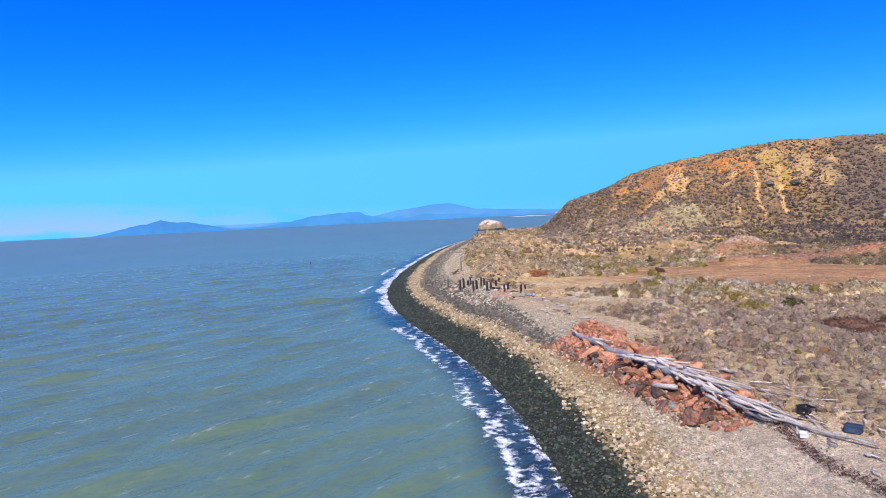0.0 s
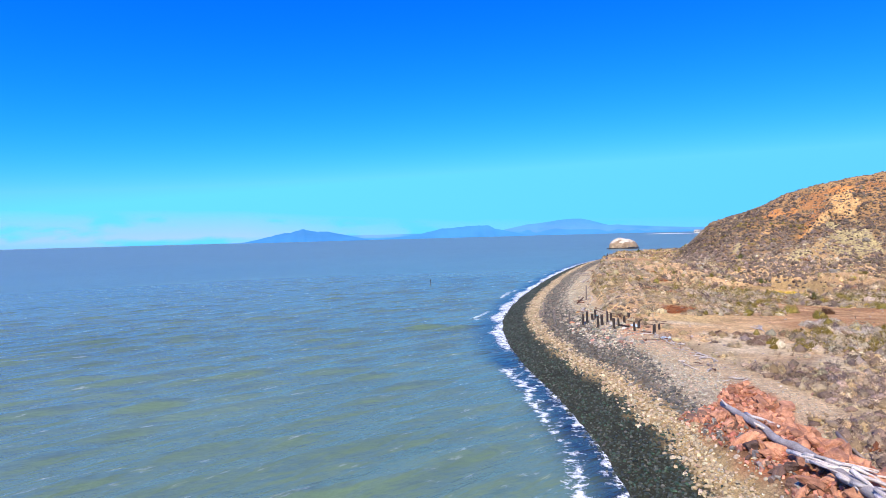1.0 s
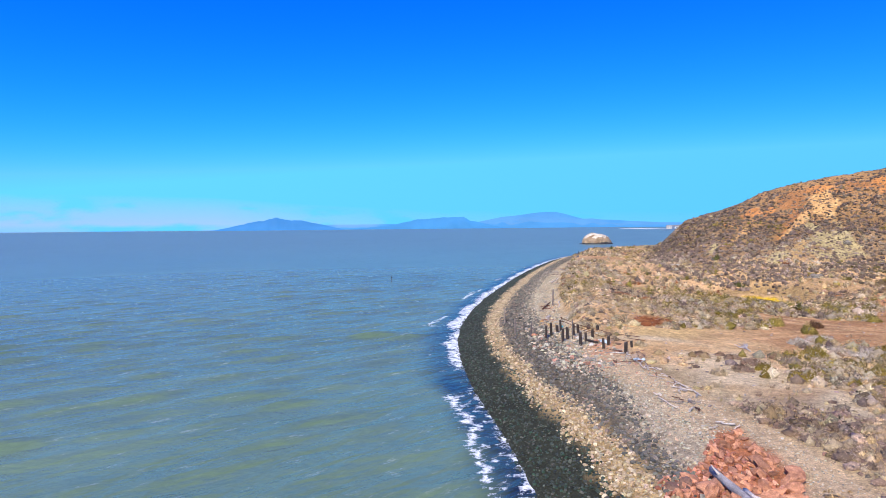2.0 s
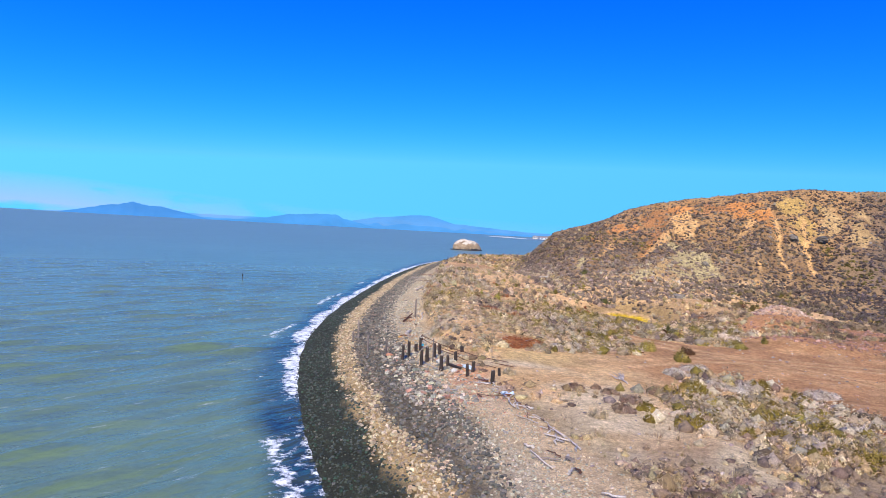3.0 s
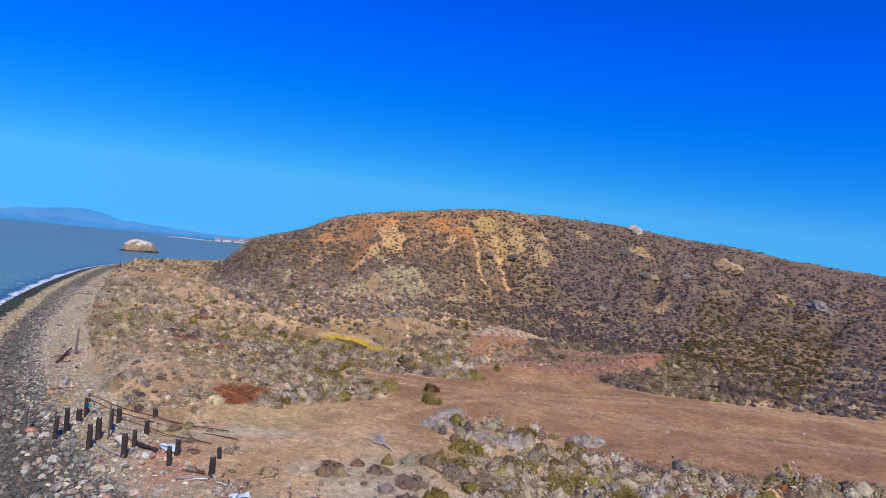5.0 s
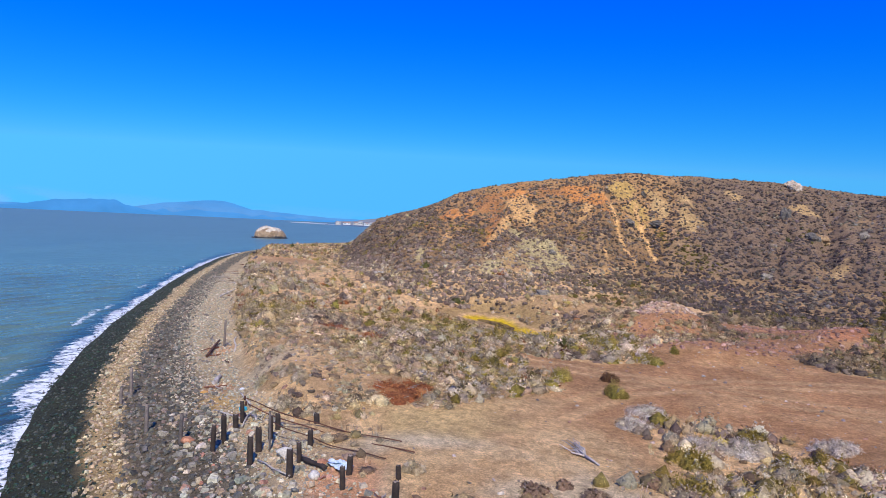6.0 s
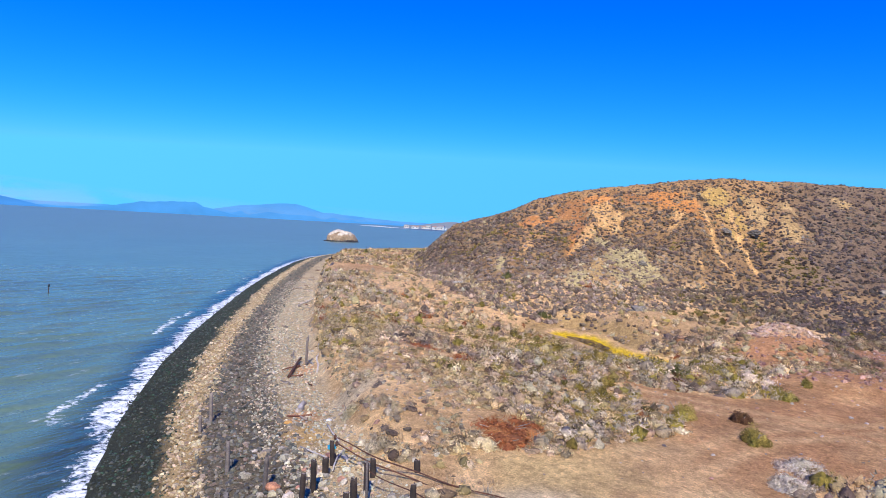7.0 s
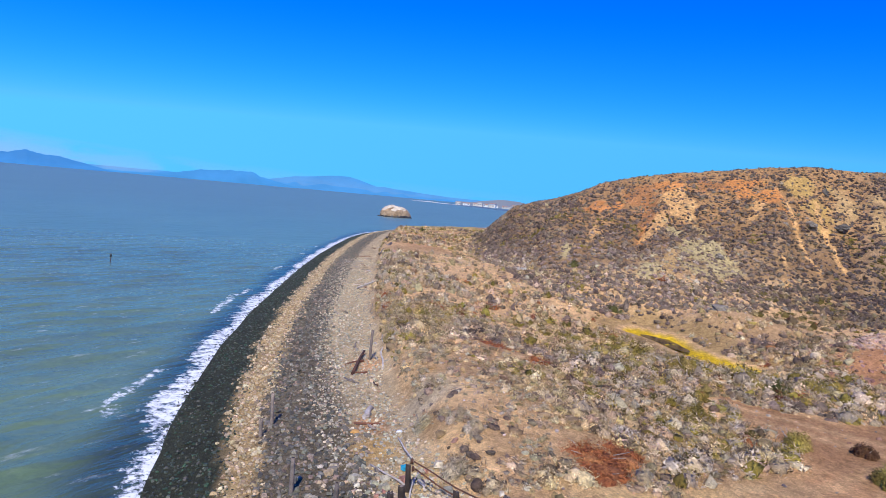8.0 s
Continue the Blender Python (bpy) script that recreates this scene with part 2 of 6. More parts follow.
def tinted(name, attribute, scale, lo, hi, rough=0.95, fine=True, contrast=(0.5, 1.4)):
    """Colour from a point attribute, broken up by noise and by a shift for each leaf or stone."""
    m, nt, p = nodes_of(name)
    at = nt.nodes.new("ShaderNodeAttribute")
    at.attribute_name = attribute
    geo = nt.nodes.new("ShaderNodeNewGeometry")
    v = ramp(nt, geo.outputs["Random Per Island"], [(0.0, (lo,)), (1.0, (hi,))]).outputs[0]
    col = mix(nt, "MULTIPLY", 1.0, at.outputs["Color"], v)
    if fine:
        n = noise_node(nt, scale, 4.0, 0.65)
        g = ramp(nt, n.outputs["Fac"], [(0.3, (contrast[0],)), (0.7, (contrast[1],))]).outputs[0]
        col = mix(nt, "MULTIPLY", 1.0, col, g)
        bump(nt, p, n.outputs["Fac"], 0.6, 0.06)
    nt.links.new(col, p.inputs["Base Color"])
    p.inputs["Roughness"].default_value = rough
    p.inputs["Specular IOR Level"].default_value = 0.25
    return m


def soil_material():
    """Ground colour by soil zone, with pebbles, clods and stains on it."""
    m, nt, p = nodes_of("soil")
    at = nt.nodes.new("ShaderNodeAttribute")
    at.attribute_name = "soil"
    broad, mid, grit = noise_node(nt, 0.35, 5.0, 0.6), noise_node(nt, 1.8, 5.0, 0.7), noise_node(nt, 14.0, 4.0, 0.75)
    tc = nt.nodes.new("ShaderNodeTexCoord")
    peb = add(nt, "ShaderNodeTexVoronoi", Scale=5.0)
    nt.links.new(tc.outputs["Object"], peb.inputs["Vector"])
    a = ramp(nt, broad.outputs["Fac"], [(0.3, (0.72, 0.70, 0.68)), (0.7, (1.2, 1.2, 1.2))]).outputs[0]
    b = ramp(nt, mid.outputs["Fac"], [(0.32, (0.72, 0.69, 0.66)), (0.68, (1.22, 1.22, 1.22))]).outputs[0]
    c = ramp(nt, grit.outputs["Fac"], [(0.32, (0.36,)), (0.68, (1.5,))]).outputs[0]
    pc = ramp(nt, peb.outputs["Color"], [(0.0, (0.7,)), (1.0, (1.25,))]).outputs[0]
    col = at.outputs["Color"]
    for layer in (a, b, c, pc):
        col = mix(nt, "MULTIPLY", 0.85, col, layer)
    nt.links.new(col, p.inputs["Base Color"])
    p.inputs["Roughness"].default_value = 0.95
    p.inputs["Specular IOR Level"].default_value = 0.2
    bump(nt, p, grit.outputs["Fac"], 0.9, 0.10)
    return m


def water_material():
    m, nt, p = nodes_of("bay_water")
    CREST = 52  # the crests of the wind waves lie along this bearing of the plan

    def along_crests(scale_along, scale_across, detail, rough):
        tc = nt.nodes.new("ShaderNodeTexCoord")
        mp = add(nt, "ShaderNodeMapping", Scale=(scale_along, scale_across, 1.0), Rotation=(0, 0, radians(CREST)))
        mp.vector_type = "TEXTURE"
        nt.links.new(tc.outputs["Object"], mp.inputs["Vector"])
        n = add(nt, "ShaderNodeTexNoise", Scale=1.0, Detail=detail, Roughness=rough)
        nt.links.new(mp.outputs[0], n.inputs["Vector"])
        return n.outputs["Fac"]

    def total(a, gain, b):
        n = add(nt, "ShaderNodeMath")
        n.operation = "MULTIPLY_ADD"
        nt.links.new(a, n.inputs[0])
        n.inputs[1].default_value = gain
        nt.links.new(b, n.inputs[2])
        return n.outputs[0]

    silt = noise_node(nt, 0.02, 4.0, 0.55)
    murk = ramp(nt, silt.outputs["Fac"], [(0.3, (0.112, 0.176, 0.096)), (0.7, (0.136, 0.205, 0.120))]).outputs[0]
    # far chop is too fine to see: rougher, greyer, with sky reflection painted in
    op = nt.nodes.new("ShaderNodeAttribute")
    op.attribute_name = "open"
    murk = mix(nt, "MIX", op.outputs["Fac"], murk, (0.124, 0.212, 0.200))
    # light and dark of the chop painted into the colour as streaks
    streaks = ramp(nt, along_crests(9.0, 3.0, 4.0, 0.6), [(0.34, (0.93, 0.94, 0.96)), (0.66, (1.07, 1.06, 1.04))]).outputs[0]
    murk = mix(nt, "MULTIPLY", 1.0, murk, streaks)
    broad_streaks = ramp(nt, along_crests(70.0, 16.0, 5.0, 0.65), [(0.34, (0.90, 0.91, 0.93)), (0.66, (1.10, 1.09, 1.07))]).outputs[0]
    murk = mix(nt, "MULTIPLY", 1.0, murk, broad_streaks)
    # dark cobbles show through the thin water at the edge
    sh = nt.nodes.new("ShaderNodeAttribute")
    sh.attribute_name = "shallow"
    edge = noise_node(nt, 0.5, 4.0, 0.6)
    thin = ramp(nt, edge.outputs["Fac"], [(0.3, (0.75,)), (0.7, (1.0,))]).outputs[0]
    deep = mix(nt, "MULTIPLY", 1.0, sh.outputs["Color"], thin)
    col = mix(nt, "MIX", deep, murk, (0.010, 0.014, 0.018))
    # foam: broken lace where the waves wash in, stray crests outside
    fo = nt.nodes.new("ShaderNodeAttribute")
    fo.attribute_name = "foam"
    lace = noise_node(nt, 1.5, 7.0, 0.76)
    foam = ramp(nt, total(fo.outputs["Fac"], 0.36, lace.outputs["Fac"]), [(0.77, (0.0,)), (0.87, (1.0,))]).outputs[0]
    caps = ramp(nt, along_crests(2.6, 0.9, 7.0, 0.72), [(0.585, (0.0,)), (0.66, (0.10,)), (0.685, (0.14,)), (0.715, (0.8,))]).outputs[0]
    white = mix(nt, "LIGHTEN", 1.0, foam, caps)
    col = mix(nt, "MIX", white, col, (0.82, 0.84, 0.85))
    nt.links.new(col, p.inputs["Base Color"])
    r = add(nt, "ShaderNodeMapRange", **{"From Min": 0.0, "From Max": 1.0, "To Min": 0.24, "To Max": 0.8})
    nt.links.new(white, r.inputs["Value"])
    nt.links.new(total(op.outputs["Fac"], 0.16, r.outputs[0]), p.inputs["Roughness"])
    sp = add(nt, "ShaderNodeMapRange", **{"To Min": 0.54, "To Max": 0.50})
    nt.links.new(op.outputs["Fac"], sp.inputs["Value"])
    nt.links.new(sp.outputs[0], p.inputs["Specular IOR Level"])
    p.inputs["IOR"].default_value = 1.33
    # ripples on the waves, long-crested and short
    ripple = total(along_crests(4.0, 1.5, 3.0, 0.55), 3.0, along_crests(1.3, 0.6, 4.0, 0.6))
    ripple = total(along_crests(10.0, 4.5, 2.0, 0.5), 3.0, ripple)
    bump(nt, p, ripple, 1.0, 0.12)
    return m


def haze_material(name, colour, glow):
    """A far shore behind many kilometres of air, its haze painted as glowing colour."""
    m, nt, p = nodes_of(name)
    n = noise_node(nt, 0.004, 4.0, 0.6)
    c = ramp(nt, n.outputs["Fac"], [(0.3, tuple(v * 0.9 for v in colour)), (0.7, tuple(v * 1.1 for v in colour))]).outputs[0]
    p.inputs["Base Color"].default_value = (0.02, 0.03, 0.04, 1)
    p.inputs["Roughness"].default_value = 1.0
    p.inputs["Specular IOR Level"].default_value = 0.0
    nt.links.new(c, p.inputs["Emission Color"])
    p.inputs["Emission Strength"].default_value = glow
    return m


SOIL = soil_material()
WATER = water_material()
LEAF = tinted("dry_foliage", "tint", 11.0, 0.80, 1.16, contrast=(0.62, 1.3))
COBBLE = tinted("cobblestone", "tint", 9.0, 0.78, 1.2, 0.85)
WET_COBBLE = tinted("wet_cobblestone", "tint", 9.0, 0.6, 1.4, 0.55)
RED_ROCK = surface("red_rock", (0.30, 0.125, 0.065), (0.66, 0.33, 0.19), 1.6, 0.92, 0.6, 0.06, "object")
GREY_ROCK = surface("grey_rock", (0.17, 0.145, 0.11), (0.36, 0.31, 0.235), 0.8, 0.9, 0.6, 0.08, "object")
OCHRE_ROCK = surface("ochre_rock", (0.30, 0.17, 0.07), (0.52, 0.36, 0.19), 0.5, 0.92, 0.6, 0.08)
SEA_ROCK = surface("sea_rock", (0.19, 0.12, 0.065), (0.46, 0.33, 0.20), 0.25, 0.92, 0.8, 0.3)
GUANO = surface("guano_white", (0.44, 0.35, 0.25), (0.68, 0.59, 0.46), 0.35, 0.9, 0.4, 0.2)
DRIFTWOOD = surface("bleached_wood", (0.36, 0.31, 0.27), (0.66, 0.60, 0.54), 2.2, 0.85, 0.5, 0.03, "object", 26)
RUST_WOOD = surface("rusty_wet_wood", (0.09, 0.035, 0.02), (0.20, 0.085, 0.05), 2.0, 0.85, 0.5, 0.03, "object", 22)
PILE_WOOD = surface("tarred_pile_wood", (0.020, 0.014, 0.010), (0.06, 0.04, 0.03), 2.0, 0.8, 0.6, 0.03, "object", 25)
GREY_POST = surface("weathered_post_wood", (0.15, 0.12, 0.10), (0.32, 0.26, 0.22), 2.0, 0.85, 0.6, 0.03, "object", 25)
PALE_BLOCK = surface("pale_concrete", (0.5, 0.45, 0.38), (0.72, 0.67, 0.58), 1.5, 0.9, 0.3, 0.03)
BLUE_PLASTIC = surface("blue_plastic", (0.03, 0.33, 0.5), (0.06, 0.5, 0.68), 4, 0.45, 0.1, 0.01)
WHITE_PLASTIC = surface("white_plastic", (0.66, 0.66, 0.64), (0.84, 0.84, 0.82), 4, 0.45, 0.1, 0.01)
BLACK_RUBBER = surface("black_rubber", (0.015, 0.016, 0.018), (0.035, 0.037, 0.04), 4, 0.6, 0.2, 0.01)
TWIG = surface("dead_twig", (0.20, 0.165, 0.14), (0.46, 0.40, 0.35), 3, 0.9, 0.3, 0.02, "object")

# ------------------------------------------------------------------ ground
ORANGE, PALE_ORANGE, RUSSET = (0.62, 0.29, 0.115), (0.70, 0.45, 0.235), (0.42, 0.21, 0.105)
OCHRE, GREEN_GREY, TAN = (0.54, 0.38, 0.16), (0.48, 0.42, 0.27), (0.50, 0.36, 0.21)
# scars of the hill: bearing, height on the face, half width, half height, lean, colour
SCARS = [
    (23.8, 0.80, 2.0, 0.16, 0, RUSSET), (24.6, 0.58, 1.7, 0.15, 0, RUSSET), (29.0, 0.88, 2.4, 0.10, 0, RUSSET),
    (20.5, 0.68, 1.1, 0.09, 4, ORANGE), (20.3, 0.38, 0.5, 0.14, 4, PALE_ORANGE), (18.9, 0.53, 0.8, 0.05, 3, ORANGE),
    (22.4, 0.74, 0.7, 0.12, 2, ORANGE), (24.3, 0.47, 0.5, 0.14, 1, ORANGE), (26.5, 0.87, 1.1, 0.11, -2, ORANGE),
    (27.0, 0.67, 1.2, 0.18, -3, PALE_ORANGE), (25.3, 0.50, 1.1, 0.13, 4, PALE_ORANGE),
    (31.2, 0.80, 1.2, 0.14, -4, ORANGE), (32.5, 0.60, 1.4, 0.10, -3, PALE_ORANGE), (33.9, 0.63, 1.0, 0.15, -4, ORANGE),
    (35.5, 0.80, 1.6, 0.13, 0, OCHRE), (36.9, 0.64, 1.2, 0.13, 0, OCHRE), (38.9, 0.68, 1.4, 0.14, 0, TAN), (40.8, 0.56, 1.1, 0.14, -4, TAN),
    (29.0, 0.24, 1.9, 0.27, -3.5, GREEN_GREY), (26.6, 0.42, 1.0, 0.12, 0, GREEN_GREY), (24.2, 0.07, 1.5, 0.06, 5, GREEN_GREY),
    (26.1, 0.12, 0.5, 0.12, 2, TAN), (18.1, 0.18, 0.7, 0.09, 3, GREEN_GREY), (34.6, 0.04, 0.35, 0.07, -3, PALE_ORANGE), (34.5, 0.14, 0.15, 0.05, -3, PALE_ORANGE),
    (48.8, 0.75, 1.2, 0.05, 0, TAN), (52.0, 0.17, 0.8, 0.09, 0, TAN), (61.3, 0.50, 1.2, 0.05, -6, TAN), (44.5, 0.8, 0.8, 0.06, 0, TAN), (22.6, 0.0, 0.6, 0.1, 0, TAN),
]
CHUTES = [([34.8, 35.0, 35.6, 36.2, 37.1], [0.62, 0.50, 0.31, 0.22, 0.10], 0.17), ([36.8, 37.1, 37.5, 38.0, 38.5], [0.66, 0.50, 0.34, 0.26, 0.16], 0.20)]


def scars(x, y, b, u):
    """Bare patches of the hill face with ragged edges: (mask, colour) of each."""
    ragged = (fractal(x, y, 5, 141) - 0.5) * 1.5 + (fractal(x, y, 2.2, 142, 2) - 0.5) * 1.5
    out = []
    for b0, u0, rb, ru, lean, rgb in SCARS:
        d = np.hypot((b - b0 - lean * (u - u0)) / rb, (u - u0) / ru) + ragged
        out.append(((1 - smooth(0.55, 0.95, d)) * 0.95, rgb))
    for bs, us, wide in CHUTES:
        mid = np.interp(-u, [-v for v in us], bs) + (vnoise(u * 60, 0 * u, 3.0, 145) - 0.5) * 0.4
        d = np.abs(b - mid) / wide + ragged * 0.35
        out.append(((1 - smooth(0.8, 1.1, d)) * smooth(us[-1] - 0.03, us[-1], u) * (1 - smooth(us[0], us[0] + 0.04, u)), PALE_ORANGE))
    return out


def soil_colours(v):
    """Soil colour zone by zone: beach bands, bank, field, track, rubble, scars of the hill."""
    x, y = v[:, 0], v[:, 1]
    s = shore_dist(x, y) + (fractal(x, y, 2.2, 61) - 0.5) * 1.3
    b, r, u = hill(x, y)
    n1, n2, n3 = fractal(x, y, 5, 71), fractal(x, y, 14, 72), fractal(x, y, 2.0, 73)
    col = np.zeros((len(x), 3))

    def lay(mask, rgb):
        k = np.clip(mask, 0, 1)[:, None]
        col[:] = col * (1 - k) + np.array(rgb) * k

    lay(np.ones(len(x)), (0.040, 0.047, 0.037))
    lay(smooth(2.7, 3.3, s / (0.78 + 0.22 * smooth(24, 40, y))), (0.45, 0.345, 0.215))
    near_end = smooth(46, 58, y) * (1 - smooth(86, 100, y))
    dark = smooth(4.6, 5.1, s + 0.5 * near_end) * smooth(36, 46, y)
    lay(smooth(4.7, 5.2, s), (0.38, 0.315, 0.25))
    lay(dark, (0.14, 0.125, 0.11))
    lay(smooth(6.8, 8.2, s - 0.9 * near_end), (0.40, 0.34, 0.265))
    lay(smooth(5.4, 6.4, s) * (1 - smooth(50, 60, y)) * 0.8, (0.50, 0.44, 0.40))
    lay(smooth(3.7, 4.7, s) * (1 - smooth(24, 36, y)), (0.62, 0.54, 0.50))
    lay(smooth(8.2, 10.0, s) * smooth(80, 68, y), (0.50, 0.40, 0.32))
    lay(smooth(9.8, 11.0, s) * smooth(68, 80, y), (0.44, 0.365, 0.285))
    lay(smooth(11.2, 12.2, s), (0.54, 0.385, 0.25))
    lay(smooth(11.2, 12.2, s) * smooth(0.5, 0.65, n3), (0.40, 0.28, 0.185))
    lay(smooth(11.2, 12.2, s) * smooth(68, 60, y) * (1 - smooth(18, 24, s)), (0.40, 0.33, 0.25))
    field = smooth(13, 15, s)
    lay(field, (0.60, 0.42, 0.275))
    lay(field * smooth(0.52, 0.64, n2), (0.40, 0.28, 0.185))
    lay(field * smooth(0.58, 0.68, n1), (0.58, 0.43, 0.285))
    lay(field * smooth(62, 48, y), (0.28, 0.232, 0.198))
    lay(field * smooth(150, 175, y) * (1 - smooth(215, 235, y)) * smooth(0.46, 0.58, n2), (0.44, 0.25, 0.145))
    lay(smooth(215, 260, y) * field * 0.6, (0.40, 0.34, 0.16))
    dirt = (1 - smooth(-0.6, 0.9, outline_distance(x, y, FLAT) + (n1 - 0.5) * 2.5 + (n3 - 0.5) * 1.2)) * smooth(11, 13, s)
    lay(dirt, (0.385, 0.222, 0.130))
    lay(dirt * smooth(0.48, 0.6, n3), (0.445, 0.280, 0.170))
    lay(dirt * smooth(0.50, 0.60, fractal(x, y, 7, 74)) * 0.6, (0.29, 0.175, 0.110))
    lay(dirt * smooth(24, 17, x) * 0.85, (0.52, 0.365, 0.225))
    lay(dirt * smooth(24, 17, x) * smooth(0.5, 0.6, n3) * 0.7, (0.60, 0.45, 0.30))
    # wheel ruts and the yellowish strip along the grey slope
    along = np.minimum(line_distance(x, y, ROAD), line_distance(x, y, RUTS))
    lay(dirt * 0.7 * (1 - smooth(0.25, 0.6, np.abs(along - 0.9) + (n3 - 0.5) * 0.6)), (0.50, 0.345, 0.22))
    lay(dirt * smooth(20, 12, x) * smooth(0.4, 0.55, n1) * 0.8, (0.52, 0.40, 0.23))
    lay(smooth(1.2, -0.8, line_distance(x, y, [(10.0, 69.5), (13.1, 67.0), (15, 62), (15.5, 52)]) - 3.6 + (n1 - 0.5) * 2) * smooth(11.3, 12.5, s) * 0.85 * smooth(0.3, 0.5, n1), (0.56, 0.49, 0.41))
    mound = 1 - smooth(0.75, 1.2, np.hypot((x - 53) / 15.0, (y - 95.5) / 8.5) * (0.8 + 0.4 * n1))
    lay(mound, (0.37, 0.205, 0.13))
    lay(mound * smooth(0.5, 0.62, n3), (0.29, 0.17, 0.11))
    lay(1 - smooth(0.6, 0.9, np.hypot((x - 47.5) / 4.2, (y - 101.5) / 3.0) * (0.8 + 0.4 * n3)), (0.48, 0.33, 0.25))
    lay(smooth(0.5, 0.7, np.exp(-(((x - 66) / 10.0) ** 2 + ((y - 91) / 3.5) ** 2)) * (0.6 + 0.8 * n1)), (0.36, 0.175, 0.115))
    # stains on the upper beach and a slide of grey gravel down the bank
    for px, py, pr, rgb in ((2.5, 81.6, 1.5, (0.50, 0.34, 0.15)), (2.5, 84.3, 1.1, (0.50, 0.29, 0.19)), (2.7, 95.0, 1.4, (0.52, 0.30, 0.19)), (5.6, 86.0, 1.8, (0.42, 0.38, 0.34)), (6.9, 68.6, 1.8, (0.46, 0.24, 0.16)), (4.2, 78.4, 1.2, (0.50, 0.38, 0.22))):
        lay(0.75 * (1 - smooth(0.5, 1.0, np.hypot(x - px, (y - py) * 0.7) / pr + (n3 - 0.5) * 0.9)), rgb)
    # pond margin of yellow growth
    d = line_distance(x, y, POND) + (n3 - 0.5) * 0.5
    lay(1 - smooth(1.2, 1.7, d), (0.58, 0.42, 0.02))
    lay((1 - smooth(3.5, 6.0, d)) * smooth(1.9, 2.4, d) * 0.7, (0.27, 0.20, 0.10))
    # red rock on the beach
    red = 1 - smooth(0.75, 1.1, np.hypot((x - 9.85 - (33 - y) * 0.17) / 2.3, (y - 33.5) / 9.0) * (0.8 + 0.4 * n3))
    lay(red, (0.40, 0.165, 0.10))
    lay(red * smooth(0.46, 0.58, n3), (0.20, 0.105, 0.075))
    lay(1 - smooth(-0.1, 0.5, red_tongue(x, y) + (n3 - 0.5) * 1.4), (0.45, 0.195, 0.12))
    # brown scrub ground at the foot of the hill's shoulder
    lay(smooth(-0.5, -0.25, u) * smooth(33, 39, b) * (1 - dirt) * (1 - mound) * 0.85, (0.27, 0.19, 0.125))
    # hill face
    face = smooth(0.0, 0.12, u) * smooth(11, 13, b) * smooth(13, 20, s)
    lay(face, (0.29, 0.19, 0.12))
    lay(face * smooth(0.48, 0.62, vnoise(b, u * 2.2, 1.6, 81)), (0.36, 0.25, 0.165))
    lay(face * smooth(16, 20, b) * (1 - smooth(38, 43, b)) * smooth(0.30, 0.62, u + 0.5 * (n1 - 0.5)) * 0.75, (0.45, 0.275, 0.15))
    lay(face * smooth(38, 44, b) * 0.85, (0.195, 0.148, 0.135))
    for mask, rgb in scars(x, y, b, u):
        lay(mask * np.maximum(face, smooth(-0.14, -0.04, u)), rgb)
    lay(face * smooth(47, 52, b) * smooth(0.6, 0.75, n1) * 0.8, (0.36, 0.25, 0.165))
    lay(face * smooth(0.96, 1.02, u) * 0.7, (0.36, 0.26, 0.17))
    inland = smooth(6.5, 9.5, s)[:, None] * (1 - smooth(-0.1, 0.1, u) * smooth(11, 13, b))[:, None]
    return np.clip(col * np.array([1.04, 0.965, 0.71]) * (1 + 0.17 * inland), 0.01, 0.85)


gx = graded(-14, 116, 0.5, -70, 420, 1.035)
gy = graded(12, 190, 0.5, -160, 330, 1.035)
me, gv = grid_mesh("ground", gx, gy, land)
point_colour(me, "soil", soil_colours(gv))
me.materials.append(SOIL)
tagged(new("ground", me), "brown coastal ground from stony beach up to a dry scarred hill", "ground", kind="structure")


# ------------------------------------------------------------------ water
def swell(x, y):
    """Short wind waves that run in on the beach, dying out far off where the grid is coarse."""
    wave = np.random.default_rng(5)
    warp = (fractal(x, y, 30, 91, 3) - 0.5) * 6
    z = np.zeros(np.shape(x))
    for long_, high in ((6.4, 0.035), (5.2, 0.06), (4.4, 0.075), (3.8, 0.075), (3.3, 0.06), (2.8, 0.05), (2.4, 0.04), (2.0, 0.03)):
        for _ in range(2):
            a = radians(142 + 15 * wave.normal())
            p = x * math.cos(a) + y * math.sin(a) + warp
            group = 0.5 + 1.0 * vnoise(x, y, long_ * 2.0, int(wave.integers(9999)))
            z = z + high * 0.72 * group * np.sin(p * 2 * math.pi / long_ + 6.28 * wave.random())
    z = z + 1.1 * z * np.abs(z) * (z > 0) - 0.35 * z * (z < 0)
    inside = np.minimum.reduce([(x + 118) / 50, (210 - y) / 50, (y - 3) / 12])
    return (0.66 - 0.36 * smooth(40, 140, np.hypot(x, y - 35))) * z * smooth(0, 1, inside) * smooth(0.4, -7, shore_dist(x, y))


wx = graded(-95, 14, 0.62, -4800, 4800, 1.1)
wy = graded(8, 180, 0.62, -900, 4800, 1.1)
me, wv = grid_mesh("bay", wx, wy, swell)
off = -shore_dist(wv[:, 0], wv[:, 1])
wvx, wvy = wv[:, 0], wv[:, 1]
run = vnoise(wvy, wvx * 0.3, 7.0, 201) * 0.6 + vnoise(wvy, wvx, 2.6, 202) * 0.4
reach = 0.2 + 2.2 * run
north = smooth(58, 72, wvy)
wash = smooth(reach + 1.4, reach - 0.8, off) * north
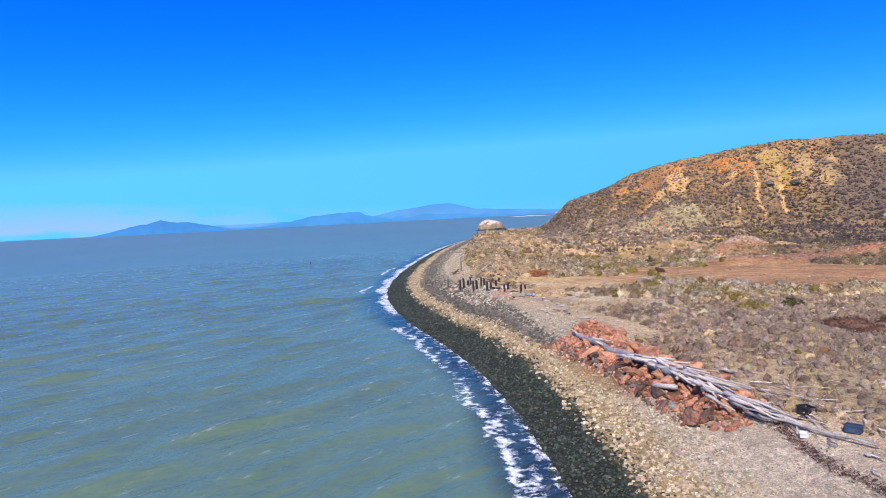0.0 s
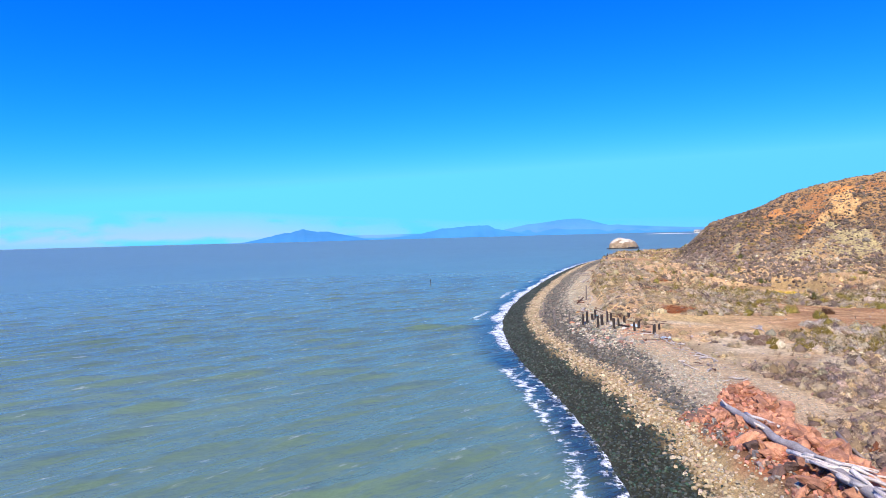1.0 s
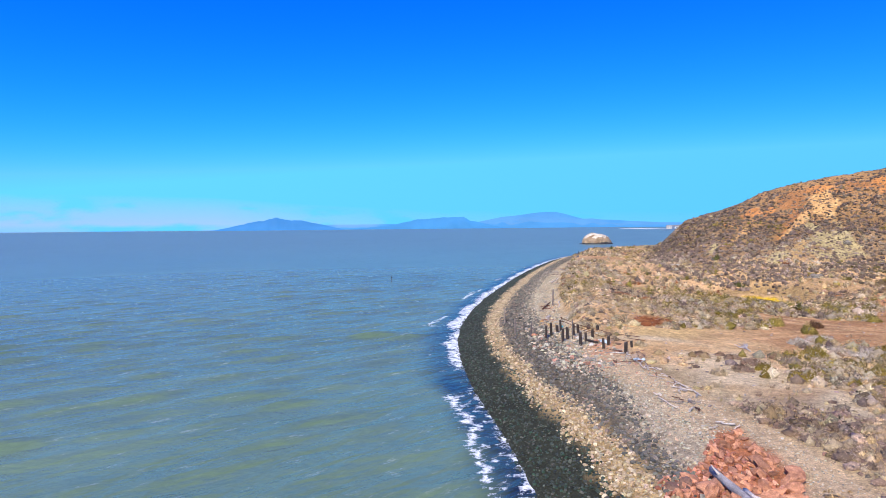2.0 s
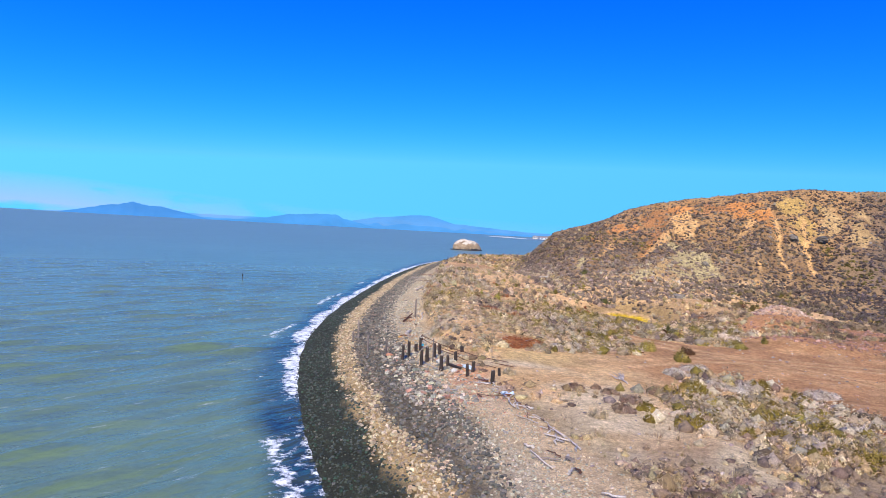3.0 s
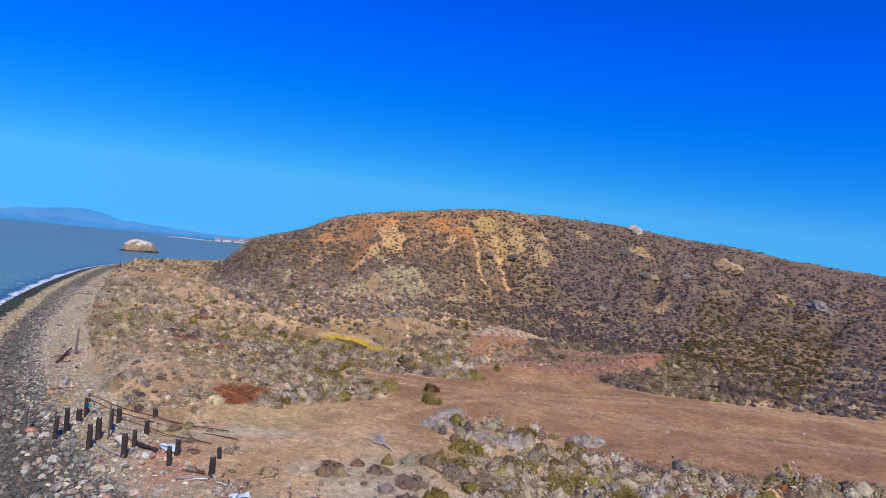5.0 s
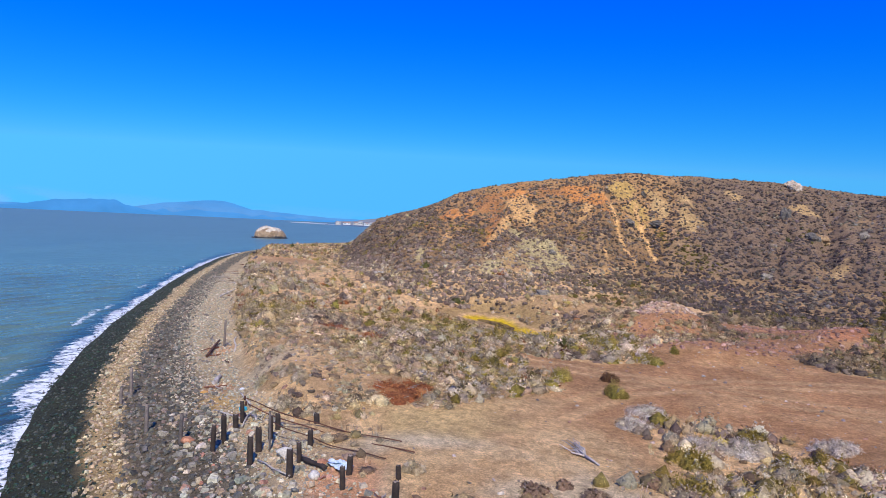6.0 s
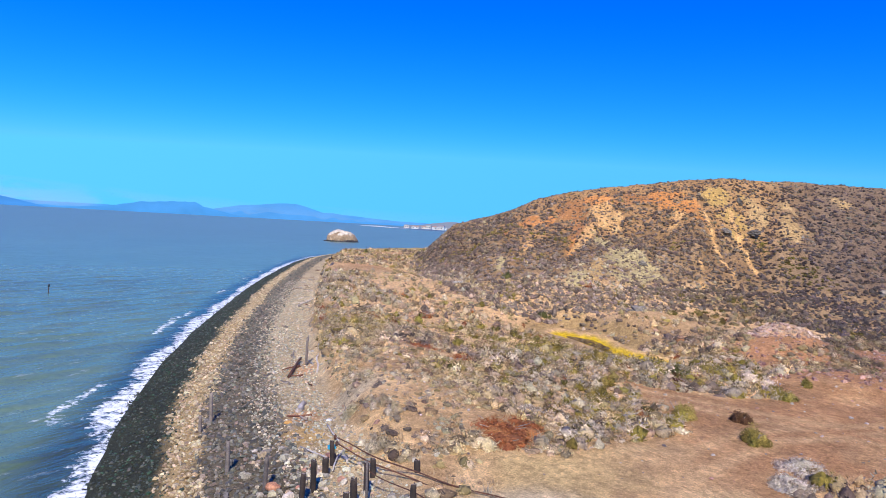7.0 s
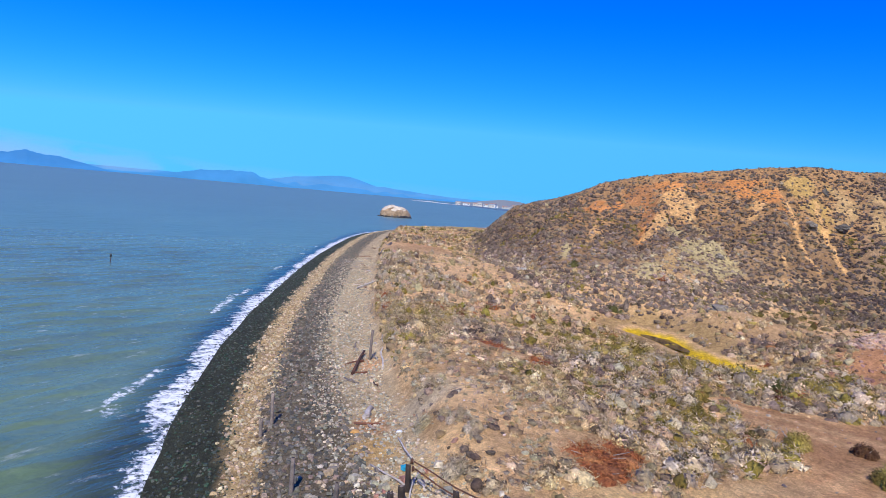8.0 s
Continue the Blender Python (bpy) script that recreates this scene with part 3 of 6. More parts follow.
break_line = np.exp(-(((off - 1.7 - 1.8 * (run - 0.5)) / 0.7) ** 2)) * smooth(0.52, 0.68, vnoise(wvy, 0 * off, 8.0, 207)) * (1 - north) * smooth(12, 20, wvy)
lace_ = (0.50 * smooth(2.6, 0.4, off) + 0.36 * smooth(0.9, 0.1, off)) * (1 - north)
spill = 0.95 * np.exp(-(((off - reach - 1.8) / 0.7) ** 2)) * smooth(0.5, 0.7, vnoise(wvy, 0 * off, 6.0, 209)) * north
point_value(me, "foam", np.clip(np.maximum.reduce([wash, break_line * 1.0, lace_, spill]), 0, 1.15) * (off < 12))
point_colour(me, "shallow", np.repeat(np.clip(smooth(3.2, 1.0, off + 2.2 * (run - 0.5)) * (1 - north) + smooth(4.6, 1.4, off + 1.5 * (run - 0.5)) * north * 0.8, 0, 0.96)[:, None], 3, axis=1))
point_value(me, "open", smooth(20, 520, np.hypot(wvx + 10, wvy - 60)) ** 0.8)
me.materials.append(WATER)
tagged(new("water", me), "choppy silty green bay water with foam along the shore", "water", kind="structure")

pond_m, pond_nt, pond_p = nodes_of("pond_water")
pond_p.inputs["Base Color"].default_value = (0.055, 0.035, 0.012, 1)
pond_p.inputs["Roughness"].default_value = 0.12
pond_p.inputs["Specular IOR Level"].default_value = 0.2
algae = noise_node(pond_nt, 0.9, 5.0, 0.7)
alg = ramp(pond_nt, algae.outputs["Fac"], [(0.60, (0.05, 0.032, 0.012)), (0.66, (0.50, 0.37, 0.02))]).outputs[0]
pond_nt.links.new(alg, pond_p.inputs["Base Color"])
bm = bmesh.new()
ring = []
for k in range(48):
    a = 2 * math.pi * k / 48
    w = 1.0 + 0.5 * noise.noise(Vector((math.cos(a) * 2, math.sin(a) * 2, 3.1)))
    t = 0.36 - 0.26 * math.cos(a)
    px = np.interp(t, [0, 0.33, 0.7, 1], [p[0] for p in POND])
    py = np.interp(t, [0, 0.33, 0.7, 1], [p[1] for p in POND])
    ring.append(bm.verts.new((px - 0.35 + w * math.sin(a), py + 0.3 * math.sin(a), 0.62)))
bm.faces.new(ring)
bmesh.ops.recalc_face_normals(bm, faces=bm.faces)
tagged(part("pond", bm, pond_m, None), "small dark pond edged with yellow algae in the hollow", "pond", kind="structure")


# ------------------------------------------------------------------ scatter helpers
def ico(sub):
    bm = bmesh.new()
    bmesh.ops.create_icosphere(bm, subdivisions=sub, radius=1.0)
    v = np.array([w.co[:] for w in bm.verts])
    f = np.array([[w.index for w in g.verts] for g in bm.faces])
    bm.free()
    return v, f


def stone_shape(rng, sub=1, flat=0.62, jag=0.28):
    """A worn stone, about 1 across."""
    v, f = ico(sub)
    axis = rng.normal(size=(5, 3))
    axis /= np.linalg.norm(axis, axis=1)[:, None]
    w = v.copy()
    for a in axis:
        lim = 0.62 + 0.3 * rng.random()
        d = w @ a
        w = w - np.maximum(d - lim, 0)[:, None] * a
    w = w * (1 + jag * (rng.random((len(w), 1)) - 0.5))
    w = w * np.array([1.0, 0.75 + 0.25 * rng.random(), flat]) * 0.5
    return w, f


def scatter_mesh(name, shapes, places, sizes, tints, rng, tilt=0.25, shade=False, squash=None):
    """Joins many turned and scaled copies of the shapes into one mesh, each with its tint."""
    which = rng.integers(len(shapes), size=len(places))
    vs, fs, cs, ns, base = [], [], [], [], 0
    for k, (v, f, *more) in enumerate(shapes):
        idx = np.where(which == k)[0]
        if not len(idx):
            continue
        a = rng.random(len(idx)) * 2 * np.pi
        ca, sa = np.cos(a), np.sin(a)
        tx, ty = rng.normal(size=(2, len(idx))) * tilt
        p = v[None] * sizes[idx][:, None, None]
        if squash is not None:
            p = p * np.stack([np.ones(len(idx)), np.ones(len(idx)), squash[idx]], 1)[:, None, :]
        x, y, z = p[..., 0], p[..., 1], p[..., 2]
        z = z + x * tx[:, None] + y * ty[:, None]
        q = np.stack([x * ca[:, None] - y * sa[:, None], x * sa[:, None] + y * ca[:, None], z], -1) + places[idx][:, None, :]
        vs.append(q.reshape(-1, 3))
        fs.append((f[None] + (base + np.arange(len(idx)) * len(v))[:, None, None]).reshape(-1, f.shape[1]))
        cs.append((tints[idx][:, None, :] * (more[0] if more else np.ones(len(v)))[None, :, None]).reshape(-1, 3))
        if more:
            nx, ny, nz = more[1].T
            ns.append(np.stack([nx * ca[:, None] - ny * sa[:, None], nx * sa[:, None] + ny * ca[:, None], nz + 0 * ca[:, None]], -1).reshape(-1, 3))
        base += len(idx) * len(v)
    me = mesh_arrays(name, np.concatenate(vs), np.concatenate(fs), shade)
    point_colour(me, "tint", np.concatenate(cs))
    if ns:
        soft_normals(me, np.concatenate(ns))
    return me


rng = np.random.default_rng(7)
BIG_STONES = [stone_shape(rng, 2) for _ in range(6)]
def slab_shape(rng):
    """A flat broken stone of twelve faces."""
    c = np.array([(x, y, z) for x in (-1, 1) for y in (-1, 1) for z in (-1, 1)], float)
    v = c * np.array([0.5, 0.4, 0.24]) * (1 + 0.45 * (rng.random((8, 3)) - 0.5))
    v[c[:, 2] > 0, :2] *= 0.72
    f = np.array([(0, 1, 3), (0, 3, 2), (4, 6, 7), (4, 7, 5), (0, 4, 5), (0, 5, 1), (2, 3, 7), (2, 7, 6), (0, 2, 6), (0, 6, 4), (1, 5, 7), (1, 7, 3)])
    return v, f


STONES = [stone_shape(rng, 1, 0.55) for _ in range(7)] + [slab_shape(rng) for _ in range(9)]


def strewn(count, y0, y1, s0, s1, rng, power=1.0):
    """Random places on the beach between two distances from the waterline, denser towards y0."""
    y = y0 + (y1 - y0) * rng.random(count) ** power
    s = s0 + (s1 - s0) * rng.random(count)
    if s1 < 5.2:  # the wet bands are narrower at the southern end
        s = s * (0.78 + 0.22 * smooth(24, 40, y))
    slope = (np.interp(y + 2, SHORE_Y, SHORE_X) - np.interp(y - 2, SHORE_Y, SHORE_X)) / 4
    x = np.interp(y, SHORE_Y, SHORE_X) + s * np.sqrt(1 + slope**2)
    return x, y, s


def picked(base, spread, n, rng):
    """n colours round a few base colours."""
    base = np.array(base)
    c = base[rng.integers(len(base), size=n)]
    return c * (1 + spread * (rng.random((n, 1)) - 0.5)) * (1 + 0.12 * (rng.random((n, 3)) - 0.5))


def stone_band(name, label, material, count, y0, y1, s0, s1, size, base, seed, power=1.5, keep=None, jitter=0.5, stain=None):
    """A band of the beach: the stones of the stretch nearest the camera's line are pieces, the rest is one mass."""
    rng = np.random.default_rng(seed)
    x, y, s = strewn(count, y0, y1, s0, s1, rng, power)
    s = s + rng.normal(size=count) * jitter
    wob = (fractal(x, y, 2.5, 61) - 0.5) * 1.3
    x = x - wob + rng.normal(size=count) * jitter * 0.5
    if keep is not None:
        ok = keep(x, y, rng)
        x, y = x[ok], y[ok]
    bx, by, _ = strewn(count // 12, -45, 14, s0, s1, rng)
    x, y = np.concatenate([x, bx]), np.concatenate([y, by])
    n = len(x)
    d = size[0] + (size[1] - size[0]) * rng.random(n) ** 2.2
    d = d * (0.45 + 0.55 * smooth(20, 60, y)) if s0 > 5 else d * (0.8 + 0.2 * smooth(20, 34, y))
    d = d * (1 - 0.4 * smooth(8.0, 10.5, shore_dist(x, y)) * smooth(76, 66, y))
    z = land(x, y) + d * 0.16
    tint = picked(base, 0.5, n, rng)
    if stain is not None:
        stain(x, y, tint, rng)
    near = np.where((y > 26) & (y < 60))[0]
    near = near[np.argsort(-d[near])][:75]
    rest = np.ones(n, bool)
    rest[near] = False
    band = tagged(new(name), label, "stones", kind="stuff")
    me = scatter_mesh(name + "_mass", STONES, np.stack([x, y, z], 1)[rest], d[rest], tint[rest], rng)
    tagged(part("loose_stones", me, material, band), kind="stuff")
    shapes = []
    for v, f in BIG_STONES:
        m2 = mesh_arrays("stone", v, f, True)
        point_colour(m2, "tint", np.tile(np.array(base[0]) * 0.95, (len(v), 1)))
        m2.materials.append(material)
        shapes.append(m2)
    for i in near:
        ob = new("stone", shapes[rng.integers(len(shapes))])
        ob.parent = band
        ob.matrix_basis = pose(x[i], y[i], z[i], rng.normal() * 12, rng.normal() * 12, rng.random() * 360) @ Matrix.Diagonal((d[i], d[i], d[i], 1))
    return band


def red_stones(x, y, tint, rng):
    """Salmon-red stones among the shingle below the dirt track."""
    near = np.exp(-(((y - 68) / 6.0) ** 2)) * smooth(5, 9, shore_dist(x, y)) * smooth(0.4, 0.6, fractal(x, y, 4, 161))
    m = rng.random(len(x)) < 0.65 * near
    tint[m] = picked([(0.50, 0.22, 0.14), (0.56, 0.30, 0.20), (0.42, 0.17, 0.11)], 0.3, int(m.sum()), rng)


BLACKS = [(0.038, 0.047, 0.036), (0.060, 0.070, 0.052), (0.036, 0.066, 0.038), (0.095, 0.094, 0.070), (0.044, 0.058, 0.040)]
def dark_reach(x, y, rng):
    """The dark cobbles keep to a narrow strip in the south."""
    s = shore_dist(x, y) + 0.8 * (rng.random(len(x)) - 0.5)
    low = np.interp(y, [45, 58, 86, 100], [4.7, 4.2, 4.2, 4.7])
    return off_red(x, y, rng) & (s < np.interp(y, [46, 60, 84, 100], [6.2, 8.6, 8.6, 8.0])) & (s > low)


def pale_reach(x, y, rng):
    """The cream cobbles draw together beside the landing stage."""
    s = shore_dist(x, y) + 0.5 * (rng.random(len(x)) - 0.5)
    return off_red(x, y, rng) & (s < np.interp(y, [45, 58, 86, 100], [9.0, 4.5, 4.5, 9.0]))


def off_red(x, y, rng):
    """Hardly any loose pebbles on the red rocks."""
    red = np.hypot((x - 9.4 - (33 - y) * 0.17) / 2.2, (y - 33.5) / 8.2) < 1.0
    red |= red_tongue(x, y) < 0
    return ~red | (rng.random(len(x)) < 0.12)


def upper_reach(x, y, rng):
    """North of the landing stage the grey shingle begins above a band of dark cobbles."""
    s = shore_dist(x, y) + 1.6 * (fractal(x, y, 4, 165) - 0.5) + 0.5 * rng.normal(size=len(x))
    return off_red(x, y, rng) & (s > np.interp(y, [40, 46, 60, 72, 84, 100, 140], [5.0, 6.0, 7.4, 7.3, 7.0, 7.0, 6.4]))


CREAMS = [(0.42, 0.315, 0.18), (0.50, 0.385, 0.23), (0.33, 0.24, 0.14), (0.56, 0.45, 0.29)]
DARKS = [(0.115, 0.107, 0.088), (0.16, 0.147, 0.118), (0.23, 0.205, 0.155), (0.09, 0.088, 0.074), (0.17, 0.15, 0.115), (0.24, 0.18, 0.13)]
GREYS = [(0.42, 0.365, 0.265), (0.50, 0.43, 0.305), (0.29, 0.265, 0.20), (0.54, 0.465, 0.33), (0.46, 0.335, 0.215), (0.36, 0.34, 0.26)]
stone_band("wet_cobble_band", "black-green wet cobbles along the waterline", WET_COBBLE, 18000, 14, 285, -0.3, 3.2, (0.08, 0.20), BLACKS, 11, 1.9)
stone_band("pale_cobble_band", "cream sun-bleached cobbles above the wet band", COBBLE, 14000, 14, 280, 2.9, 5.0, (0.09, 0.28), CREAMS, 12, 1.8, keep=pale_reach)
stone_band("dark_cobble_band", "dark grey cobbles of the middle beach", COBBLE, 19000, 38, 250, 4.2, 9.2, (0.10, 0.30), DARKS, 13, 1.5, keep=dark_reach)
stone_band("mixed_shingle", "grey and rust shingle of the upper beach", COBBLE, 32000, 14, 165, 5.05, 11.4, (0.07, 0.21), GREYS, 14, 1.45, keep=upper_reach, stain=red_stones)
stone_band("fringe_shingle", "cream and grey pebbles above the pale cobbles", COBBLE, 5200, 14, 40, 3.6, 5.6, (0.06, 0.19), CREAMS[:2] + GREYS[:4], 16, 1.2, keep=off_red)
stone_band("pile_stones", "larger pale and rusty stones round the old piles", COBBLE, 420, 62, 80, 6.2, 11.6, (0.22, 0.5), GREYS + [(0.42, 0.22, 0.15), (0.24, 0.22, 0.18)], 15, 1.6)


# ------------------------------------------------------------------ shrubs
def shrub_shape(rng, leaves, leaf, tall=0.75, sub=2, twiggy=False, lumps=0.3, fill=0.82):
    """A rounded dry shrub 1 m across: a lumpy dome of close twigs on the ground, bristling with small leaves."""
    v, f = ico(sub)
    f = f[v[f][:, :, 2].max(1) > 0.05]
    lobe = rng.normal(size=(7, 3))
    lobe[:, 2] = np.abs(lobe[:, 2]) * 0.6
    lobe /= np.linalg.norm(lobe, axis=1)[:, None]

    def shape(d, out):
        d = d.copy()
        d[:, 2] = np.where(d[:, 2] < 0, d[:, 2] * 0.12, d[:, 2])
        near = (d @ lobe.T).max(1)
        r = 0.40 * (1 - lumps + lumps * 1.6 * smooth(0.55, 1.0, near)) * out
        return d * r[:, None] * np.array([1.0, 0.85, 1.0]) * np.array([1, 1, 2 * tall])

    core = shape(v, fill * (1 + 0.34 * (rng.random(len(v)) - 0.5)))
    dirs = rng.normal(size=(leaves, 3))
    dirs[:, 2] = np.abs(dirs[:, 2]) * 0.9
    dirs /= np.linalg.norm(dirs, axis=1)[:, None]
    c = shape(dirs, fill * 0.95 + (1.04 - fill) * rng.random(leaves))
    t1 = rng.normal(size=(leaves, 3))
    t1 = t1 - 0.75 * np.einsum("ij,ij->i", t1, dirs)[:, None] * dirs + 0.25 * dirs
    t1 /= np.linalg.norm(t1, axis=1)[:, None]
    t2 = np.cross(t1, dirs)
    t2 /= np.linalg.norm(t2, axis=1)[:, None] + 1e-9
    slim = 0.45 if twiggy else 0.8
    long_, wide = leaf * (0.8 + 0.9 * rng.random((leaves, 1))) / slim**0.5, leaf * (0.3 + 0.3 * rng.random((leaves, 1))) * slim
    tri = np.stack([c - t2 * wide, c + t2 * wide, c + t1 * long_], 1)
    # wind every leaf so that it faces outwards
    away = np.einsum("ij,ij->i", np.cross(tri[:, 1] - tri[:, 0], tri[:, 2] - tri[:, 0]), dirs) < 0
    tri[away] = tri[away][:, [1, 0, 2]]
    # the core of twigs is tinted darker, painting the shade between the leafy tips
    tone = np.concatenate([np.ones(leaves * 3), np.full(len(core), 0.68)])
    lean = dirs + np.array([0, 0, 0.10]) + 0.34 * rng.normal(size=(leaves, 3))
    out = np.concatenate([np.repeat(lean, 3, axis=0), v + np.array([0, 0, 0.02])])
    out /= np.linalg.norm(out, axis=1)[:, None]
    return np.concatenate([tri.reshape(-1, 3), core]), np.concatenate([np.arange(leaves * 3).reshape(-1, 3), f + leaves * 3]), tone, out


rng = np.random.default_rng(21)
NEAR_SHRUBS = [shrub_shape(rng, 60, 0.068, 0.56, 1, k % 2 == 0, 0.42, 0.74) for k in range(16)]
MID_SHRUBS = [shrub_shape(rng, 48, 0.084, 0.58, 1, k % 2 == 0, 0.42, 0.74) for k in range(16)]
FAR_SHRUBS = [shrub_shape(rng, 17, 0.145, 0.62, 1, k % 2 == 0, 0.36, 0.78) for k in range(16)]
GREY_LEAF = [(0.48, 0.388, 0.255), (0.56, 0.468, 0.33), (0.37, 0.288, 0.178), (0.52, 0.40, 0.22), (0.45, 0.338, 0.195)]
MAUVE_LEAF = [(0.26, 0.19, 0.142), (0.33, 0.248, 0.19), (0.185, 0.132, 0.097), (0.30, 0.22, 0.15), (0.22, 0.157, 0.115)]
OLIVE_LEAF = [(0.28, 0.208, 0.040), (0.34, 0.255, 0.052), (0.20, 0.15, 0.032), (0.40, 0.30, 0.085)]
RUST_LEAF = [(0.40, 0.130, 0.045), (0.32, 0.105, 0.04), (0.46, 0.19, 0.07), (0.25, 0.085, 0.04), (0.42, 0.15, 0.05)]
STRAW_LEAF = [(0.54, 0.39, 0.185), (0.47, 0.335, 0.15), (0.60, 0.45, 0.24)]


def bare_soil(x, y):
    """Where nothing grows."""
    s = shore_dist(x, y)
    mound = (np.hypot((x - 53) / 14.5, (y - 95) / 8.2) < 0.92) & (fractal(x, y, 4, 33) < 0.57) | (np.hypot((x - 47.5) / 4.2, (y - 101.5) / 3.2) < 1.0)
    pond = line_distance(x + 1.2, y, POND) < 3.4
    red = np.hypot((x - 9.4 - (33 - y) * 0.17) / 2.8, (y - 33.5) / 9.5) < 1.0
    logs = line_distance(x, y, [(8.3, 41), (11, 26), (13.4, 20)]) < 1.3
    flat = outline_distance(x, y, FLAT) + (fractal(x, y, 5, 71) - 0.5) * 2.5 < 0.2
    rust = np.min([np.hypot(x - bx, y - by) / r for bx, by, r in ((11.8, 79.2, 2.1), (11.4, 77.7, 1.2), (11.0, 95.6, 1.6), (13.2, 93.4, 1.4), (24.3, 38.2, 2.3), (28.2, 39.0, 1.9))], axis=0) < 1
    russet = (y > 150) & (y < 235) & (hill(x, y)[0] < 12) & (fractal(x, y, 14, 72) > 0.57)
    return (red_tongue(x, y) < 0.25) | flat | rust | russet | mound | pond | red | logs | (s < np.where(y < 40, 9.2, 11.9))


def field_shrubs():
    rng = np.random.default_rng(31)
    bands = [(-30, 40, 2600), (40, 76, 5200), (76, 108, 15500), (108, 249, 14000)]
    y = np.concatenate([a + (b - a) * rng.random(k) for a, b, k in bands])
    n = len(y)
    x = -8 + 78 * rng.random(n)
    b, r, u = hill(x, y)
    s = shore_dist(x, y)
    cover = fractal(x, y, 7, 101)
    lip = (s < 14.2) & (y > 74)
    ok = ~bare_soil(x, y) & ((u < 0.02) | (b < 12)) & (cover > 0.15 + 0.25 * rng.random(n)) & (~lip | (rng.random(n) < 0.7))
    grey_slope = (y < 68) & (y > 48) & (x < 18.5)
    ok &= ~grey_slope | (rng.random(n) < 0.16)
    # the low ground behind the driftwood is one close mat
    more = rng.random((3, 23000))
    mx, my = 9 + 42 * more[0] ** 1.3, 66 - 80 * more[1] ** 1.15
    mat_ = (more[2] < smooth(50, 30, mx) * smooth(-14, 8, my)) & ~bare_soil(mx, my) & ((my < 49 + 4 * fractal(mx, my, 5, 171)) | (mx > 18.5)) & (shore_dist(mx, my) > 9.0 + 5.0 * smooth(46, 60, my)) & (fractal(mx, my, 5, 107) > 0.18 + 0.2 * rng.random(23000))
    # small tufts that break up the bare lip of the shelf
    tx, ty = 1 + 13 * rng.random(9000), 76 + 70 * rng.random(9000)
    tuft = ~bare_soil(tx, ty) & (shore_dist(tx, ty) > 12.0) & (fractal(tx, ty, 2.4, 177) > 0.36 + 0.24 * rng.random(9000))
    x, y = np.concatenate([x[ok], mx[mat_], tx[tuft]]), np.concatenate([y[ok], my[mat_], ty[tuft]])
    cover = fractal(x, y, 7, 101)
    n = len(x)
    kind = fractal(x, y, 6, 103) + 0.36 * (rng.random(n) - 0.5)
    tint = picked(GREY_LEAF + MAUVE_LEAF[1:2] + MAUVE_LEAF[3:4], 0.95, n, rng) * np.array([1.24, 1.14, 1.0])
    for mask, base in (((kind > 0.69) & (rng.random(n) < np.where(y > 88, 0.9, np.where(y > 76, 0.45, 0.25))), OLIVE_LEAF), ((kind > 0.50) & (kind < 0.60) & ((y > 74) | (rng.random(n) < 0.05)), STRAW_LEAF), (kind < 0.30, MAUVE_LEAF), ((np.abs(fractal(x, y, 11, 105) - 0.335) < 0.02) & (rng.random(n) < 0.15), RUST_LEAF)):
        tint[mask] = picked(base, 0.4, int(mask.sum()), rng)
    low = (y < 52) & (rng.random(n) < 0.85)
    tint[low] = picked(MAUVE_LEAF + GREY_LEAF[2:3], 0.5, int(low.sum()), rng) * np.array([1.40, 1.37, 1.33])
    tint *= (1 - 0.42 * smooth(40, 52, x))[:, None]
    size = (0.50 + 0.95 * rng.random(n) ** 2.2) * (0.75 + 0.4 * smooth(0.3, 0.55, cover))
    size[low] *= 0.8
    # larger silver and mustard shrubs on both sides of the track
    beside = (y > 54) & (y < 100) & (x > 15) & (x < 40)
    lot = rng.random(n)
    silver, mustard = beside & (lot < np.where(y < 76, 0.26, 0.20)), beside & (lot > 0.90)
    tint[silver] = picked(GREY_LEAF[:2], 0.35, int(silver.sum()), rng) * np.array([1.02, 1.00, 0.98])
    tint[mustard] = picked(OLIVE_LEAF, 0.35, int(mustard.sum()), rng)
    tint[beside & (lot > 0.62) & (lot < 0.90)] *= 0.66
    size[silver | mustard] *= 1.3
    tint *= np.where(low, 0.84 + 0.3 * rng.random(n), 0.58 + 0.72 * rng.random(n) ** 0.9)[:, None]
    tufts = np.arange(n) >= n - int(tuft.sum())
    tint[tufts] = picked(GREY_LEAF, 0.6, int(tufts.sum()), rng)
    size[tufts] *= 0.72
    return x, y, size, tint, rng


fx, fy, fsize, ftint, rng = field_shrubs()
fz = land(fx, fy) - 0.06
fp = np.stack([fx, fy, fz], 1)
flat_ = 0.75 + 0.5 * rng.random(len(fx))
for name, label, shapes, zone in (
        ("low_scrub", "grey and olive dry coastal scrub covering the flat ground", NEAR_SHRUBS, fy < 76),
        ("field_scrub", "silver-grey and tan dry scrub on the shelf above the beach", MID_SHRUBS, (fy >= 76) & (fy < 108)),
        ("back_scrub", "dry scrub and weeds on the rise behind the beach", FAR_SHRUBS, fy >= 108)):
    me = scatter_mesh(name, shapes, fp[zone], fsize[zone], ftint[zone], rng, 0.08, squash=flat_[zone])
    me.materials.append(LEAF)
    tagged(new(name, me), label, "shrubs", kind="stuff")


